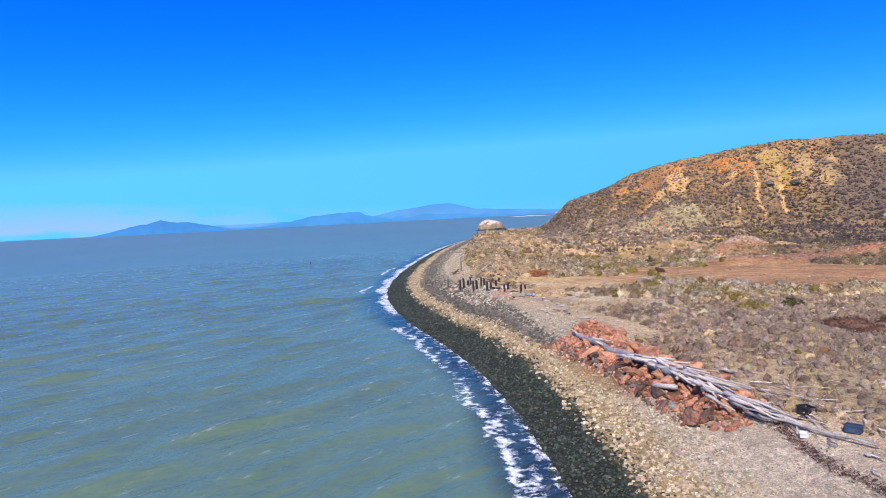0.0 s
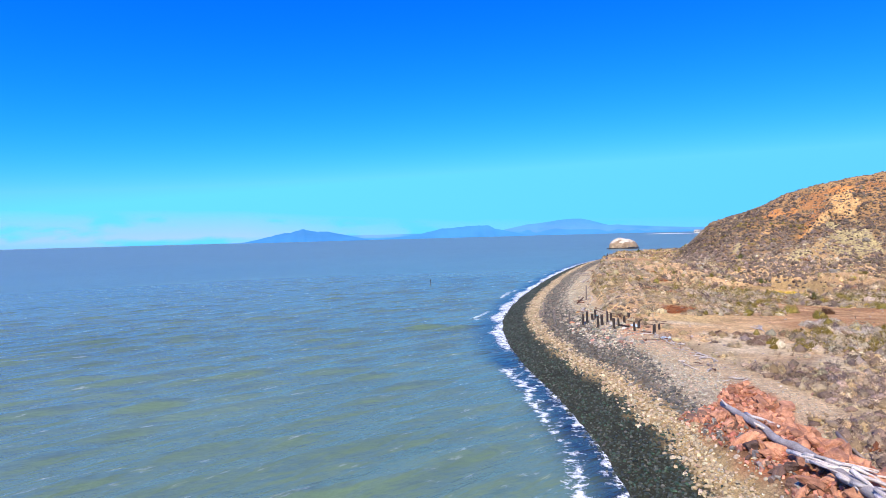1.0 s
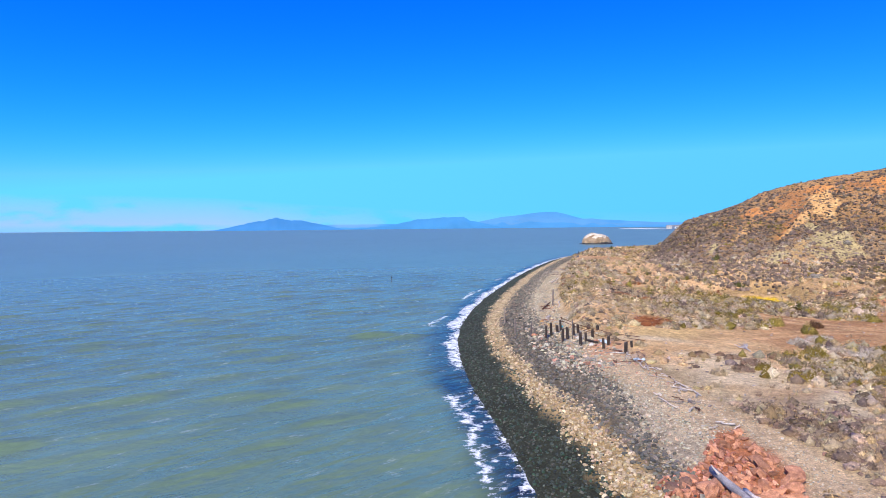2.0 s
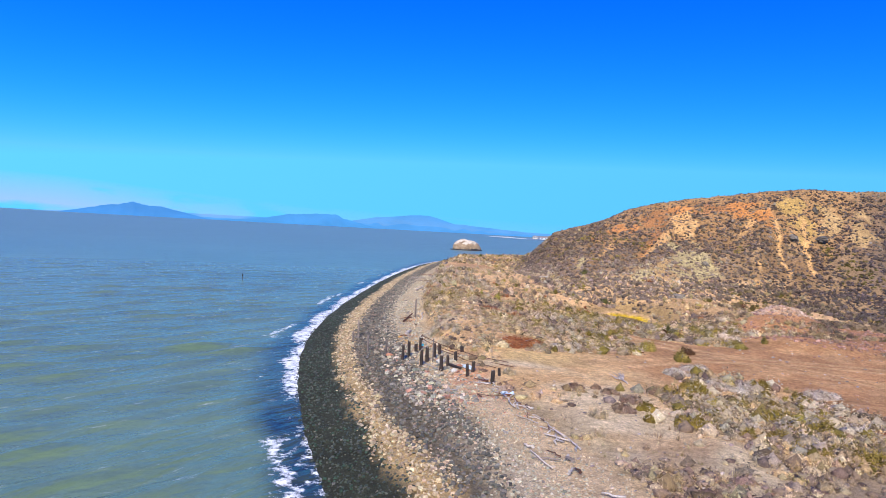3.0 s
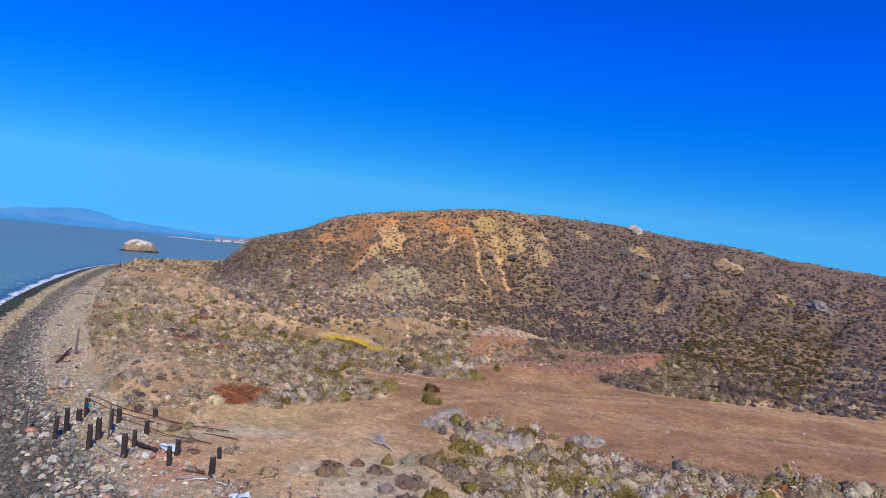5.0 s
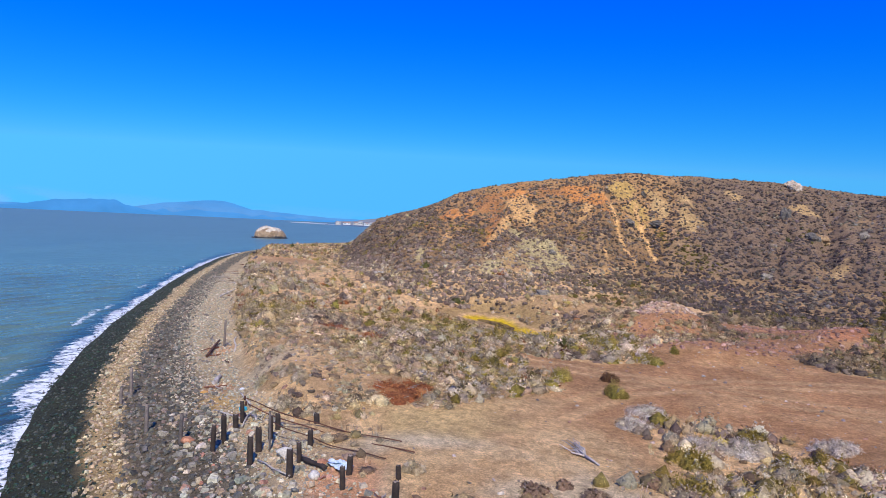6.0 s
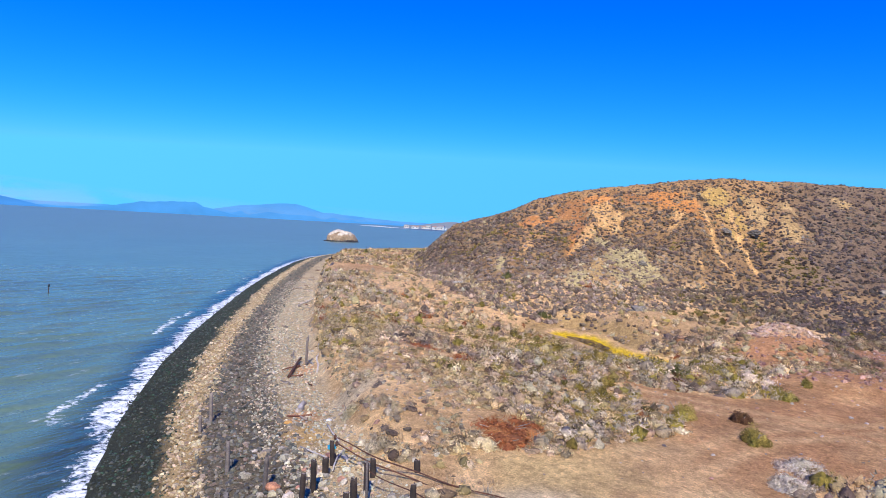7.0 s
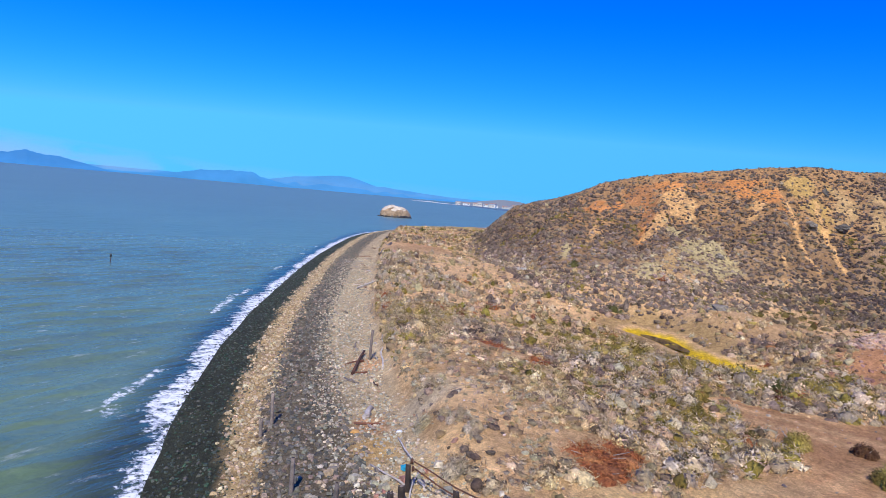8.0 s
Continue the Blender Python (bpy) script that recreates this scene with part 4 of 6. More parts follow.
def hill_shrubs():
    rng = np.random.default_rng(41)
    n = 33000
    b = 11 + 61 * rng.random(n) ** 1.2
    u = -0.6 + 1.67 * rng.random(n)
    foot, crest = np.interp(b, BEAR, FOOT_R), np.interp(b, BEAR, CREST_R)
    r = foot + u * (crest - foot)
    x, y = HUB[0] + r * np.sin(np.radians(b)), HUB[1] + r * np.cos(np.radians(b))
    # scars of pale or orange soil keep only clumps of scrub
    scar = np.max([m for m, _ in scars(x, y, b, u)], axis=0)
    clump = smooth(0.46, 0.56, fractal(x, y, 3.0, 115, 3))
    cover = fractal(x, y, 6, 111)
    ok = ~bare_soil(x, y) & (rng.random(n) > scar * (0.60 - 0.42 * clump)) & (cover > 0.10 + 0.22 * rng.random(n)) & (y < 270) & ((u > -0.25) | (x > 62))
    x, y, b, u = x[ok], y[ok], b[ok], u[ok]
    n = len(x)
    tint = picked(MAUVE_LEAF, 0.7, n, rng)
    k = fractal(x, y, 9, 113) + 0.4 * (rng.random(n) - 0.5) + 0.03 * smooth(38, 48, b) * (1 - smooth(0.5, 0.9, u))
    for mask, base in ((k > 0.84, OLIVE_LEAF), ((k > 0.62) & (k < 0.63), STRAW_LEAF), (k < 0.27, GREY_LEAF), ((b > 55) & (b < 66) & (u < 0.35) & (rng.random(n) < 0.7), [(0.30, 0.20, 0.04), (0.24, 0.16, 0.035), (0.17, 0.13, 0.03)])):
        tint[mask] = picked(base, 0.4, int(mask.sum()), rng)
    tint *= (0.62 + 0.55 * rng.random(n))[:, None]
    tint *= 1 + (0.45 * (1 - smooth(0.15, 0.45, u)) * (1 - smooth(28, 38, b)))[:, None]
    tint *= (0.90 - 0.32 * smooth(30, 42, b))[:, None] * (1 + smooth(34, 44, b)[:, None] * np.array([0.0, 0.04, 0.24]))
    size = (0.62 + 0.75 * rng.random(n) ** 2.0) * (1 - 0.25 * scar[ok]) * (1 - 0.35 * smooth(0.9, 1.0, u))
    return x, y, size, tint, rng


hx, hy, hsize, htint, rng = hill_shrubs()
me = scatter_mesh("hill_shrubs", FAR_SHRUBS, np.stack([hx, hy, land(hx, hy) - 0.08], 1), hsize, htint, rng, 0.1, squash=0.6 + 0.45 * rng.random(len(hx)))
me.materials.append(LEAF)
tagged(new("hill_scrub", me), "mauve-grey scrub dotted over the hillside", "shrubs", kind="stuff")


# ------------------------------------------------------------------ shapes for single things
def tube(bm, pts, radii, sides=9, rough=0.12, seed=0, cap=True):
    """A rough tube through the points, with broken ends."""
    r = random.Random(seed)
    pts = [Vector(p) for p in pts]
    rings = []
    for i, p in enumerate(pts):
        d = (pts[min(i + 1, len(pts) - 1)] - pts[max(i - 1, 0)]).normalized()
        side = d.cross(Vector((0.13, 0.21, 1.0))).normalized() if abs(d.z) < 0.95 else d.cross(Vector((1, 0, 0))).normalized()
        up = side.cross(d)
        ring = []
        for k in range(sides):
            a = 2 * math.pi * k / sides
            q = radii[i] * (1 + rough * (r.random() * 2 - 1))
            end = d * (r.random() - 0.5) * radii[i] * 1.3 if i in (0, len(pts) - 1) else Vector()
            ring.append(bm.verts.new(p + side * math.cos(a) * q + up * math.sin(a) * q + end))
        rings.append(ring)
    for a, b in zip(rings[:-1], rings[1:]):
        for k in range(sides):
            f = bm.faces.new((a[k], a[(k + 1) % sides], b[(k + 1) % sides], b[k]))
            f.smooth = True
    if cap:
        for ring, flip in ((rings[0], True), (rings[-1], False)):
            c = bm.verts.new(sum((v.co for v in ring), Vector()) / sides)
            for k in range(sides):
                pair = (ring[(k + 1) % sides], ring[k]) if flip else (ring[k], ring[(k + 1) % sides])
                bm.faces.new((c, *pair))
    return bm


def bent(p0, p1, n, sag, seed):
    """n + 1 points from p0 to p1 that wander a little."""
    r = random.Random(seed)
    p0, p1 = Vector(p0), Vector(p1)
    out = []
    for i in range(n + 1):
        t = i / n
        w = math.sin(math.pi * t)
        out.append(p0.lerp(p1, t) + Vector(((r.random() - 0.5) * sag, (r.random() - 0.5) * sag, (r.random() - 0.5) * sag * 0.5)) * w)
    return out


def log(name, p0, p1, r0, r1, material, label, seed, stubs=0, group="", sides=10, sag=0.25):
    """A stranded log, its ends broken, with the stubs of its branches."""
    p0, p1 = Vector(p0), Vector(p1)
    base = base_at(name, *p0)
    n = max(4, int((p1 - p0).length / 0.8))
    pts = bent(Vector(), p1 - p0, n, sag, seed)
    radii = [r0 + (r1 - r0) * i / n for i in range(n + 1)]
    trunk = part("trunk", tube(bmesh.new(), pts, radii, sides, 0.16, seed), material, base)
    r = random.Random(seed + 5)
    for k in range(stubs):
        i = r.randrange(1, n)
        a = r.random() * math.pi
        d = Vector((math.cos(a * 2), math.sin(a * 2), 0.35 + r.random())).normalized()
        q = pts[i]
        part("branch_stub", tube(bmesh.new(), [q, q + d * radii[i] * 2.2, q + d * radii[i] * (3 + 3 * r.random())], [radii[i] * 0.5, radii[i] * 0.35, radii[i] * 0.15], 6, 0.15, seed + k), material, trunk)
    return tagged(base, label, "driftwood" if "drift" in name else "log", group)


def rock_mesh(rng, sub=3, scale=(1, 1, 1), cuts=9, bumps=0.12, seed=0, jagged=False, low=0.55):
    """A cracked rock, flat-sided where it broke."""
    bm = bmesh.new()
    bmesh.ops.create_icosphere(bm, subdivisions=sub, radius=1.0)
    planes = []
    for _ in range(cuts):
        a = Vector(rng.normal(size=3)).normalized()
        planes.append((a, low + 0.35 * rng.random()))
    for v in bm.verts:
        p = v.co.copy()
        for a, lim in planes:
            d = p.dot(a)
            if d > lim:
                p -= a * (d - lim) * 0.92
        p *= 1 + bumps * noise.fractal(p * 2.2 + Vector((seed, 0, 0)), 1.0, 2.0, 4)
        v.co = Vector((p.x * scale[0], p.y * scale[1], p.z * scale[2]))
    for f in bm.faces:
        f.smooth = sub > 2 and not jagged
    return bm


# ------------------------------------------------------------------ islet in the bay
def sea_rock():
    base = tagged(base_at("sea_rock", 34.5, 428, 0.0, 20), "bare brown islet rock whitened on top, out in the bay", "rock")
    bm = bmesh.new()
    bmesh.ops.create_icosphere(bm, subdivisions=5, radius=1.0)
    for v in bm.verts:
        p = v.co.copy()
        u = max(math.copysign(abs(p.z) ** 0.8, p.z), -0.2)
        flat = 1 - 0.30 * max(0.0, u - 0.5)
        swell_ = 1 + 0.10 * (1 - abs(u)) * (1 if u < 0.75 else 0.6)
        n = 0.10 * noise.fractal(Vector((p.x * 2.0, p.y * 2.0, p.z * 1.2 + 4)), 1.0, 2.0, 5)
        cracks = 0.05 * abs(noise.noise(Vector((p.x * 5, p.y * 5, p.z * 1.0))))
        skew = 0.18 * p.x if p.z > 0 else 0
        v.co = Vector((p.x * 8.6 * swell_ * (1 + n - cracks) + 0.6, p.y * 6.8 * swell_ * (1 + n - cracks), (u * flat - skew * u) * 8.0 * (1 + n) - 0.3))
    foot = [f for f in bm.faces if f.calc_center_median().z < 0.9 + 0.5 * noise.noise(f.calc_center_median() * 0.4)]
    white = [f for f in bm.faces if f.calc_center_median().z > 4.3 + 1.6 * noise.noise(f.calc_center_median() * 0.45) and f.normal.z > 0.1]
    shell = bm.copy()
    keep = {f.index for f in white}
    low = {f.index for f in foot}
    bm.faces.ensure_lookup_table()
    for src, wanted, nm, mat, lab in ((shell, keep, "white_cap", GUANO, "guano-whitened top"), (bm.copy(), low, "wet_foot", WET_FOOT, "dark wet foot"), (bm, None, "body", SEA_ROCK, "")):
        src.faces.ensure_lookup_table()
        drop = [f for f in src.faces if (f.index not in wanted if wanted is not None else (f.index in keep or f.index in low))]
        bmesh.ops.delete(src, geom=drop, context="FACES")
        part(nm, src, mat, base, lab)
    rng = np.random.default_rng(3)
    for k in range(7):
        a = 2.6 + k * 0.55
        ob = part("ledge_stone", rock_mesh(rng, 2, (1.3, 0.9, 0.55), 6, 0.1, k), WET_FOOT, base)
        ob.matrix_basis = pose(9.4 * math.cos(a), 7.6 * math.sin(a), 0.05, 0, 0, k * 50)


WET_FOOT = surface("wet_black_rock", (0.025, 0.023, 0.02), (0.07, 0.06, 0.05), 0.5, 0.5, 0.6, 0.1)
sea_rock()


# ------------------------------------------------------------------ far shores
def far_range(name, label, bearings, heights, distance, material, depth=260, seed=0):
    """A far hill range: a ridge with a slope before and behind it, by bearing from the hub."""
    bm = bmesh.new()
    rows = [[] for _ in range(6)]
    n = 90
    for i in range(n + 1):
        b = bearings[0] + (bearings[-1] - bearings[0]) * i / n
        h = float(np.interp(b, bearings, heights))
        h *= 1 + 0.10 * noise.fractal(Vector((b * 1.3, seed, 0)), 1.0, 2.0, 4)
        s, c = math.sin(radians(b)), math.cos(radians(b))
        spur = 60 * noise.noise(Vector((b * 1.3, seed + 3, 0)))
        for row, (dd, hh) in zip(rows, ((-depth + spur, -2.0), (-depth * 0.55 + spur, 0.34), (-depth * 0.25 + spur * 0.5, 0.7), (0, 1.0), (depth * 0.5, 0.5), (depth, -0.1))):
            d = distance + dd
            row.append(bm.verts.new((HUB[0] + d * s, HUB[1] + d * c, hh * h if hh > 0 else hh)))
    for a, b in zip(rows[:-1], rows[1:]):
        for i in range(n):
            f = bm.faces.new((a[i], a[i + 1], b[i + 1], b[i]))
            f.smooth = True
    return tagged(part(name, bm, material, None), label, "hills", kind="structure")


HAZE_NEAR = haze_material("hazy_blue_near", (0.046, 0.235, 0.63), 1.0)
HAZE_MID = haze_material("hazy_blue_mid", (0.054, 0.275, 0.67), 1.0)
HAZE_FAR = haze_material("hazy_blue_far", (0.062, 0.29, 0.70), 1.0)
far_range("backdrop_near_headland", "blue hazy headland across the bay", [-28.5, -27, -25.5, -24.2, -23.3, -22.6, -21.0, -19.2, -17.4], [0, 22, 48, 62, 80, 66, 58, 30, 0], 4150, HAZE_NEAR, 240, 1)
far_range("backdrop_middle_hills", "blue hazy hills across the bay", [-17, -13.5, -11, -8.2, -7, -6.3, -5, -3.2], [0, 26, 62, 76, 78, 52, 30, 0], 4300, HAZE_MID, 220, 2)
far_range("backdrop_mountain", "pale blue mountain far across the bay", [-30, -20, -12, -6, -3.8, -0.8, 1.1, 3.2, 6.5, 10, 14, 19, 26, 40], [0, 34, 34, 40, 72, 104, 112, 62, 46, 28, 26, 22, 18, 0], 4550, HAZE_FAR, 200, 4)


def fog_bank():
    """Low sea fog lying far out: one ragged sheet that thins out upwards."""
    m, nt, p = nodes_of("sea_fog")
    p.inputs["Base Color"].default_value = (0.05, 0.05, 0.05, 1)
    # the fog glows by itself: its daylight brightness is put into emission
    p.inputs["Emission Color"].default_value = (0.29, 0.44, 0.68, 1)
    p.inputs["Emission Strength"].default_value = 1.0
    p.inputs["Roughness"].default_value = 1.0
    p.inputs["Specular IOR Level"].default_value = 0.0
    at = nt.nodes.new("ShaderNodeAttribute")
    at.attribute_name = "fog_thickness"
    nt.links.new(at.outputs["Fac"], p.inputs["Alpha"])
    bear, rise = np.linspace(-60, 30, 240), np.linspace(0, 1, 26)
    verts, dens = [], []
    for b in bear:
        hmax = np.interp(b, [-60, -34, -28, -20, -10, 0, 30], [230, 225, 215, 170, 130, 110, 80])
        for r in rise:
            verts.append((HUB[0] + 4440 * math.sin(radians(b)), HUB[1] + 4440 * math.cos(radians(b)), 1 + r * hmax))
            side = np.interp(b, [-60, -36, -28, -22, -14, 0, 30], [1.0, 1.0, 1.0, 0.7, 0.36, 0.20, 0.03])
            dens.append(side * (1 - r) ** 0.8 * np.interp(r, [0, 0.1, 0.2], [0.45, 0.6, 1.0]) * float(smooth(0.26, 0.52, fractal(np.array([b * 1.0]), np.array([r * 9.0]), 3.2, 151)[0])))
    nr = len(rise)
    i = (np.arange(len(bear) - 1)[:, None] * nr + np.arange(nr - 1)[None, :]).ravel()
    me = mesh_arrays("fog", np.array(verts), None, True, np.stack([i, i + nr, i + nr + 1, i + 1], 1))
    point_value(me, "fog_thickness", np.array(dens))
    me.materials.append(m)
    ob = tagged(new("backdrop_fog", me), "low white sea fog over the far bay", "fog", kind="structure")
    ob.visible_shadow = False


fog_bank()


def far_town():
    """A low spit with a breakwater, and pale houses on the far shore."""
    rng = np.random.default_rng(17)
    sand = surface("pale_sand", (0.42, 0.42, 0.40), (0.58, 0.56, 0.52), 0.05, 0.95, 0.1, 0.1)
    stone = surface("far_breakwater_stone", (0.10, 0.16, 0.24), (0.16, 0.22, 0.30), 0.05, 0.95, 0.1, 0.1)
    hillside = haze_material("hazy_brown_slope", (0.26, 0.28, 0.38), 0.8)

    def strip(name, label, b0, b1, d0, d1, wide, high, mat):
        bm = bmesh.new()
        prev = None
        for i in range(31):
            t = i / 30
            b, d = b0 + (b1 - b0) * t, d0 + (d1 - d0) * t
            s, c = math.sin(radians(b)), math.cos(radians(b))
            h = high * (0.6 + 0.8 * vnoise(np.array([i * 1.0]), np.array([0.0]), 3.0, 5)[0]) * math.sin(math.pi * min(1, max(0.04, t)) ** 0.6)
            ring = [bm.verts.new((HUB[0] + (d + k) * s, HUB[1] + (d + k) * c, z)) for k, z in ((-wide, -1), (-wide * 0.4, h), (wide * 0.4, h), (wide, -1))]
            if prev:
                for k in range(3):
                    bm.faces.new((prev[k], ring[k], ring[k + 1], prev[k + 1]))
            prev = ring
        tagged(part(name, bm, mat, None), label, "shore", kind="structure")

    strip("backdrop_spit", "pale sand spit across the water", 6.6, 11.5, 2150, 1700, 14, 2.2, sand)
    strip("backdrop_breakwater", "long dark stone breakwater", 9.5, 18.5, 1750, 1150, 7, 2.6, stone)
    strip("backdrop_town_slope", "hazy brown slope behind the far houses", 10.5, 24, 2300, 2100, 60, 22, hillside)
    walls = [surface("pale_render", (0.62, 0.64, 0.66), (0.8, 0.8, 0.8), 0.2, 0.9, 0.1, 0.05), surface("buff_render", (0.5, 0.46, 0.42), (0.66, 0.6, 0.55), 0.2, 0.9, 0.1, 0.05)]
    roofs = [surface("grey_roofing", (0.25, 0.27, 0.3), (0.36, 0.38, 0.4), 0.2, 0.9, 0.1, 0.05), surface("terracotta_roofing", (0.34, 0.2, 0.15), (0.45, 0.28, 0.2), 0.2, 0.9, 0.1, 0.05)]
    dark = surface("far_window_glass", (0.05, 0.07, 0.1), (0.09, 0.11, 0.14), 0.2, 0.4, 0.05, 0.05)
    for k in range(34):
        b = 10.5 + 9.5 * rng.random()
        d = 1980 + 150 * rng.random()
        w, dp, h = 9 + 14 * rng.random(), 9 + 6 * rng.random(), 5 + 7 * rng.random()
        x, y = HUB[0] + d * math.sin(radians(b)), HUB[1] + d * math.cos(radians(b))
        base = base_at("far_house", x, y, -0.3, -b + rng.normal() * 12)
        bm = bmesh.new()
        bmesh.ops.create_cube(bm, size=1.0, matrix=Matrix.Translation((0, 0, h / 2)) @ Matrix.Diagonal((w, dp, h, 1)))
        wall_ = part("wall", bm, walls[k % 2], base)
        bm = bmesh.new()
        ends = []
        for sx in (-1, 1):
            ends.append([bm.verts.new((sx * w * 0.53, q * dp * 0.55, h + z)) for q, z in ((-1, 0.05), (0, 2.0), (1, 0.05))])
        bm.faces.new((ends[0][0], ends[1][0], ends[1][1], ends[0][1]))
        bm.faces.new((ends[0][1], ends[1][1], ends[1][2], ends[0][2]))
        bm.faces.new(ends[0])
        bm.faces.new(ends[1][::-1])
        bm.faces.new((ends[0][0], ends[0][2], ends[1][2], ends[1][0]))
        part("roof", bm, roofs[(k // 2) % 2], base)
        for j in range(2):
            bm = bmesh.new()
            bmesh.ops.create_cube(bm, size=1.0, matrix=Matrix.Translation((w * (-0.25 + 0.5 * j), -dp / 2, h * 0.6)) @ Matrix.Diagonal((w * 0.22, 0.3, h * 0.25, 1)))
            part("window", bm, dark, wall_)
        tagged(base, "pale house on the far shore across the bay", "house", "far shore houses")


far_town()


# ------------------------------------------------------------------ wreck of the landing stage: piles, posts, cables
def pile(name, x, y, height, radius, material, label, group, seed, lean=(0, 0)):
    r = random.Random(seed)
    z = ground_z(x, y)
    base = base_at(name, x, y, z - 0.25, r.random() * 360)
    top = Vector((lean[0], lean[1], height + 0.25))
    pts = [Vector(), top * 0.25, top * 0.55, top * 0.85, top]
    shaft = part("shaft", tube(bmesh.new(), pts, [radius * 1.06, radius * 1.04, radius, radius * 0.98, radius * 0.93], 12, 0.07, seed), material, base)
    bm = bmesh.new()
    bmesh.ops.create_circle(bm, cap_ends=True, segments=10, radius=radius * 0.72, matrix=Matrix.Translation(top + Vector((0, 0, 0.012))))
    for v in bm.verts:
        v.co.z += (r.random() - 0.3) * 0.03
    part("end_grain", bm, GREY_POST if material is PILE_WOOD else PILE_WOOD, shaft, "split weathered end grain")
    return tagged(base, label, "pile", group)


PILES = [(2.13, 73.91, 1.18), (2.62, 74.92, 1.22), (3.18, 76.32, 0.75), (3.54, 77.37, 1.02), (3.56, 71.84, 1.16), (4.02, 73.18, 1.01), (4.59, 74.17, 1.17), (5.05, 75.59, 0.75), (4.95, 69.96, 1.07), (5.49, 71.25, 0.8), (6.11, 72.67, 0.72), (6.78, 75.0, 0.4), (6.64, 68.06, 0.82), (7.09, 69.16, 0.73), (8.11, 66.24, 0.85), (8.86, 68.23, 0.5)]
for k, (x, y, h) in enumerate(PILES):
    pile("timber_pile", x, y, h, 0.105 + 0.03 * (k * 7 % 3) / 2, PILE_WOOD, "short blackened timber pile standing in the shingle", "landing stage piles", 40 + k, ((k % 3 - 1) * 0.04, (k % 2) * 0.05))
for k, (x, y, h) in enumerate([(-2.2, 85.5, 1.6), (-2.6, 84.2, 0.85), (-0.8, 78.0, 1.4), (0.77, 75.75, 1.35), (3.05, 96.3, 2.0), (4.45, 73.0, 1.7)]):
    pile("beach_post", x, y, h, 0.085 if k != 5 else 0.045, GREY_POST, "weathered grey wooden post standing on the beach", "beach posts", 80 + k, (0.05 * (k % 3 - 1), 0.06))

RUST = surface("rusted_iron", (0.05, 0.022, 0.013), (0.13, 0.052, 0.026), 6, 0.8, 0.4, 0.01, "object")


def cable(p0, p1, radius, sag, seed):
    base = base_at("rusty_cable", *p0)
    d = Vector(p1) - Vector(p0)
    pts = [d * (i / 16) + Vector((0.10 * math.sin(i * 0.9 + seed), 0, -sag * math.sin(math.pi * i / 16))) for i in range(17)]
    strand = part("strand", tube(bmesh.new(), pts, [radius] * 17, 7, 0.1, seed), RUST, base)
    part("end_clamp", tube(bmesh.new(), [Vector((0, 0, -0.06)), Vector((0, 0, 0.12))], [radius * 1.9] * 2, 8, 0.05, seed), RUST, strand)
    return tagged(base, "long rusted steel cable slung between the piles", "cable", "rusty cables")


cable((3.6, 77.3, 2.75), (9.9, 71.6, ground_z(9.9, 71.6) + 0.12), 0.03, 0.25, 1)
cable((3.65, 77.2, 2.5), (10.2, 70.4, ground_z(10.2, 70.4) + 0.1), 0.03, 0.3, 2)
cable((4.6, 74.2, 2.5), (8.9, 70.0, ground_z(8.9, 70.0) + 0.1), 0.024, 0.2, 3)
log("fallen_beam", on_land(5.6, 71.2, 0.16), on_land(6.3, 69.8, 0.16), 0.10, 0.09, PILE_WOOD, "short brown beam fallen beside the piles", 301)
log("driftwood_log", on_land(2.3, 85.2, 0.14), on_land(2.65, 86.6, 0.14), 0.15, 0.12, DRIFTWOOD, "short grey log on the upper beach", 302)
log("driftwood_log", on_land(1.7, 84.6, 0.07), on_land(2.95, 84.3, 0.08), 0.05, 0.05, RUST_WOOD, "thin reddish plank lying on shingle", 303, sides=6, sag=0.05)
log("driftwood_log", on_land(3.65, 82.4, 0.1), on_land(3.95, 79.4, 0.3), 0.035, 0.028, DRIFTWOOD, "thin bleached pole leaning towards the piles", 304, sides=7, sag=0.1)
log("driftwood_log", on_land(5.0, 73.2, 0.1), on_land(5.9, 71.0, 0.08), 0.06, 0.05, GREY_POST, "weathered plank among the piles", 305, sides=6, sag=0.06)


def plastic_sheet(x, y, wide, deep, label, seed):
    """A crumpled sheet of plastic, folded over itself."""
    base = base_at("plastic_sheet", *on_land(x, y, 0.06), seed * 37)
    for k, (name, dx, turn, k_size) in enumerate((("fold", 0.0, 0, 1.0), ("flap", 0.22, 50, 0.6))):
        bm = bmesh.new()
        bmesh.ops.create_grid(bm, x_segments=12, y_segments=9, size=0.5)
        for v in bm.verts:
            q = Vector((v.co.x * 3 + seed, v.co.y * 3, k * 4.0))
            v.co = Vector((v.co.x * wide * k_size, v.co.y * deep * k_size, 0.10 + 0.14 * noise.noise(q) + 0.05 * noise.noise(q * 3)))
        bmesh.ops.solidify(bm, geom=bm.faces[:], thickness=0.012)
        ob = part(name, bm, SHEET, base)
        ob.matrix_basis = pose(dx, 0.1 * k, 0.05 * k, 8 * k, 0, turn)
    return tagged(base, label, "plastic sheet")


SHEET = surface("pale_blue_plastic", (0.42, 0.52, 0.62), (0.62, 0.70, 0.78), 3, 0.4, 0.2, 0.02)
plastic_sheet(6.9, 69.9, 0.9, 0.7, "pale blue crumpled plastic sheet beside a pile", 3)
plastic_sheet(8.7, 63.4, 0.8, 0.5, "pale crumpled plastic sheet among driftwood", 5)

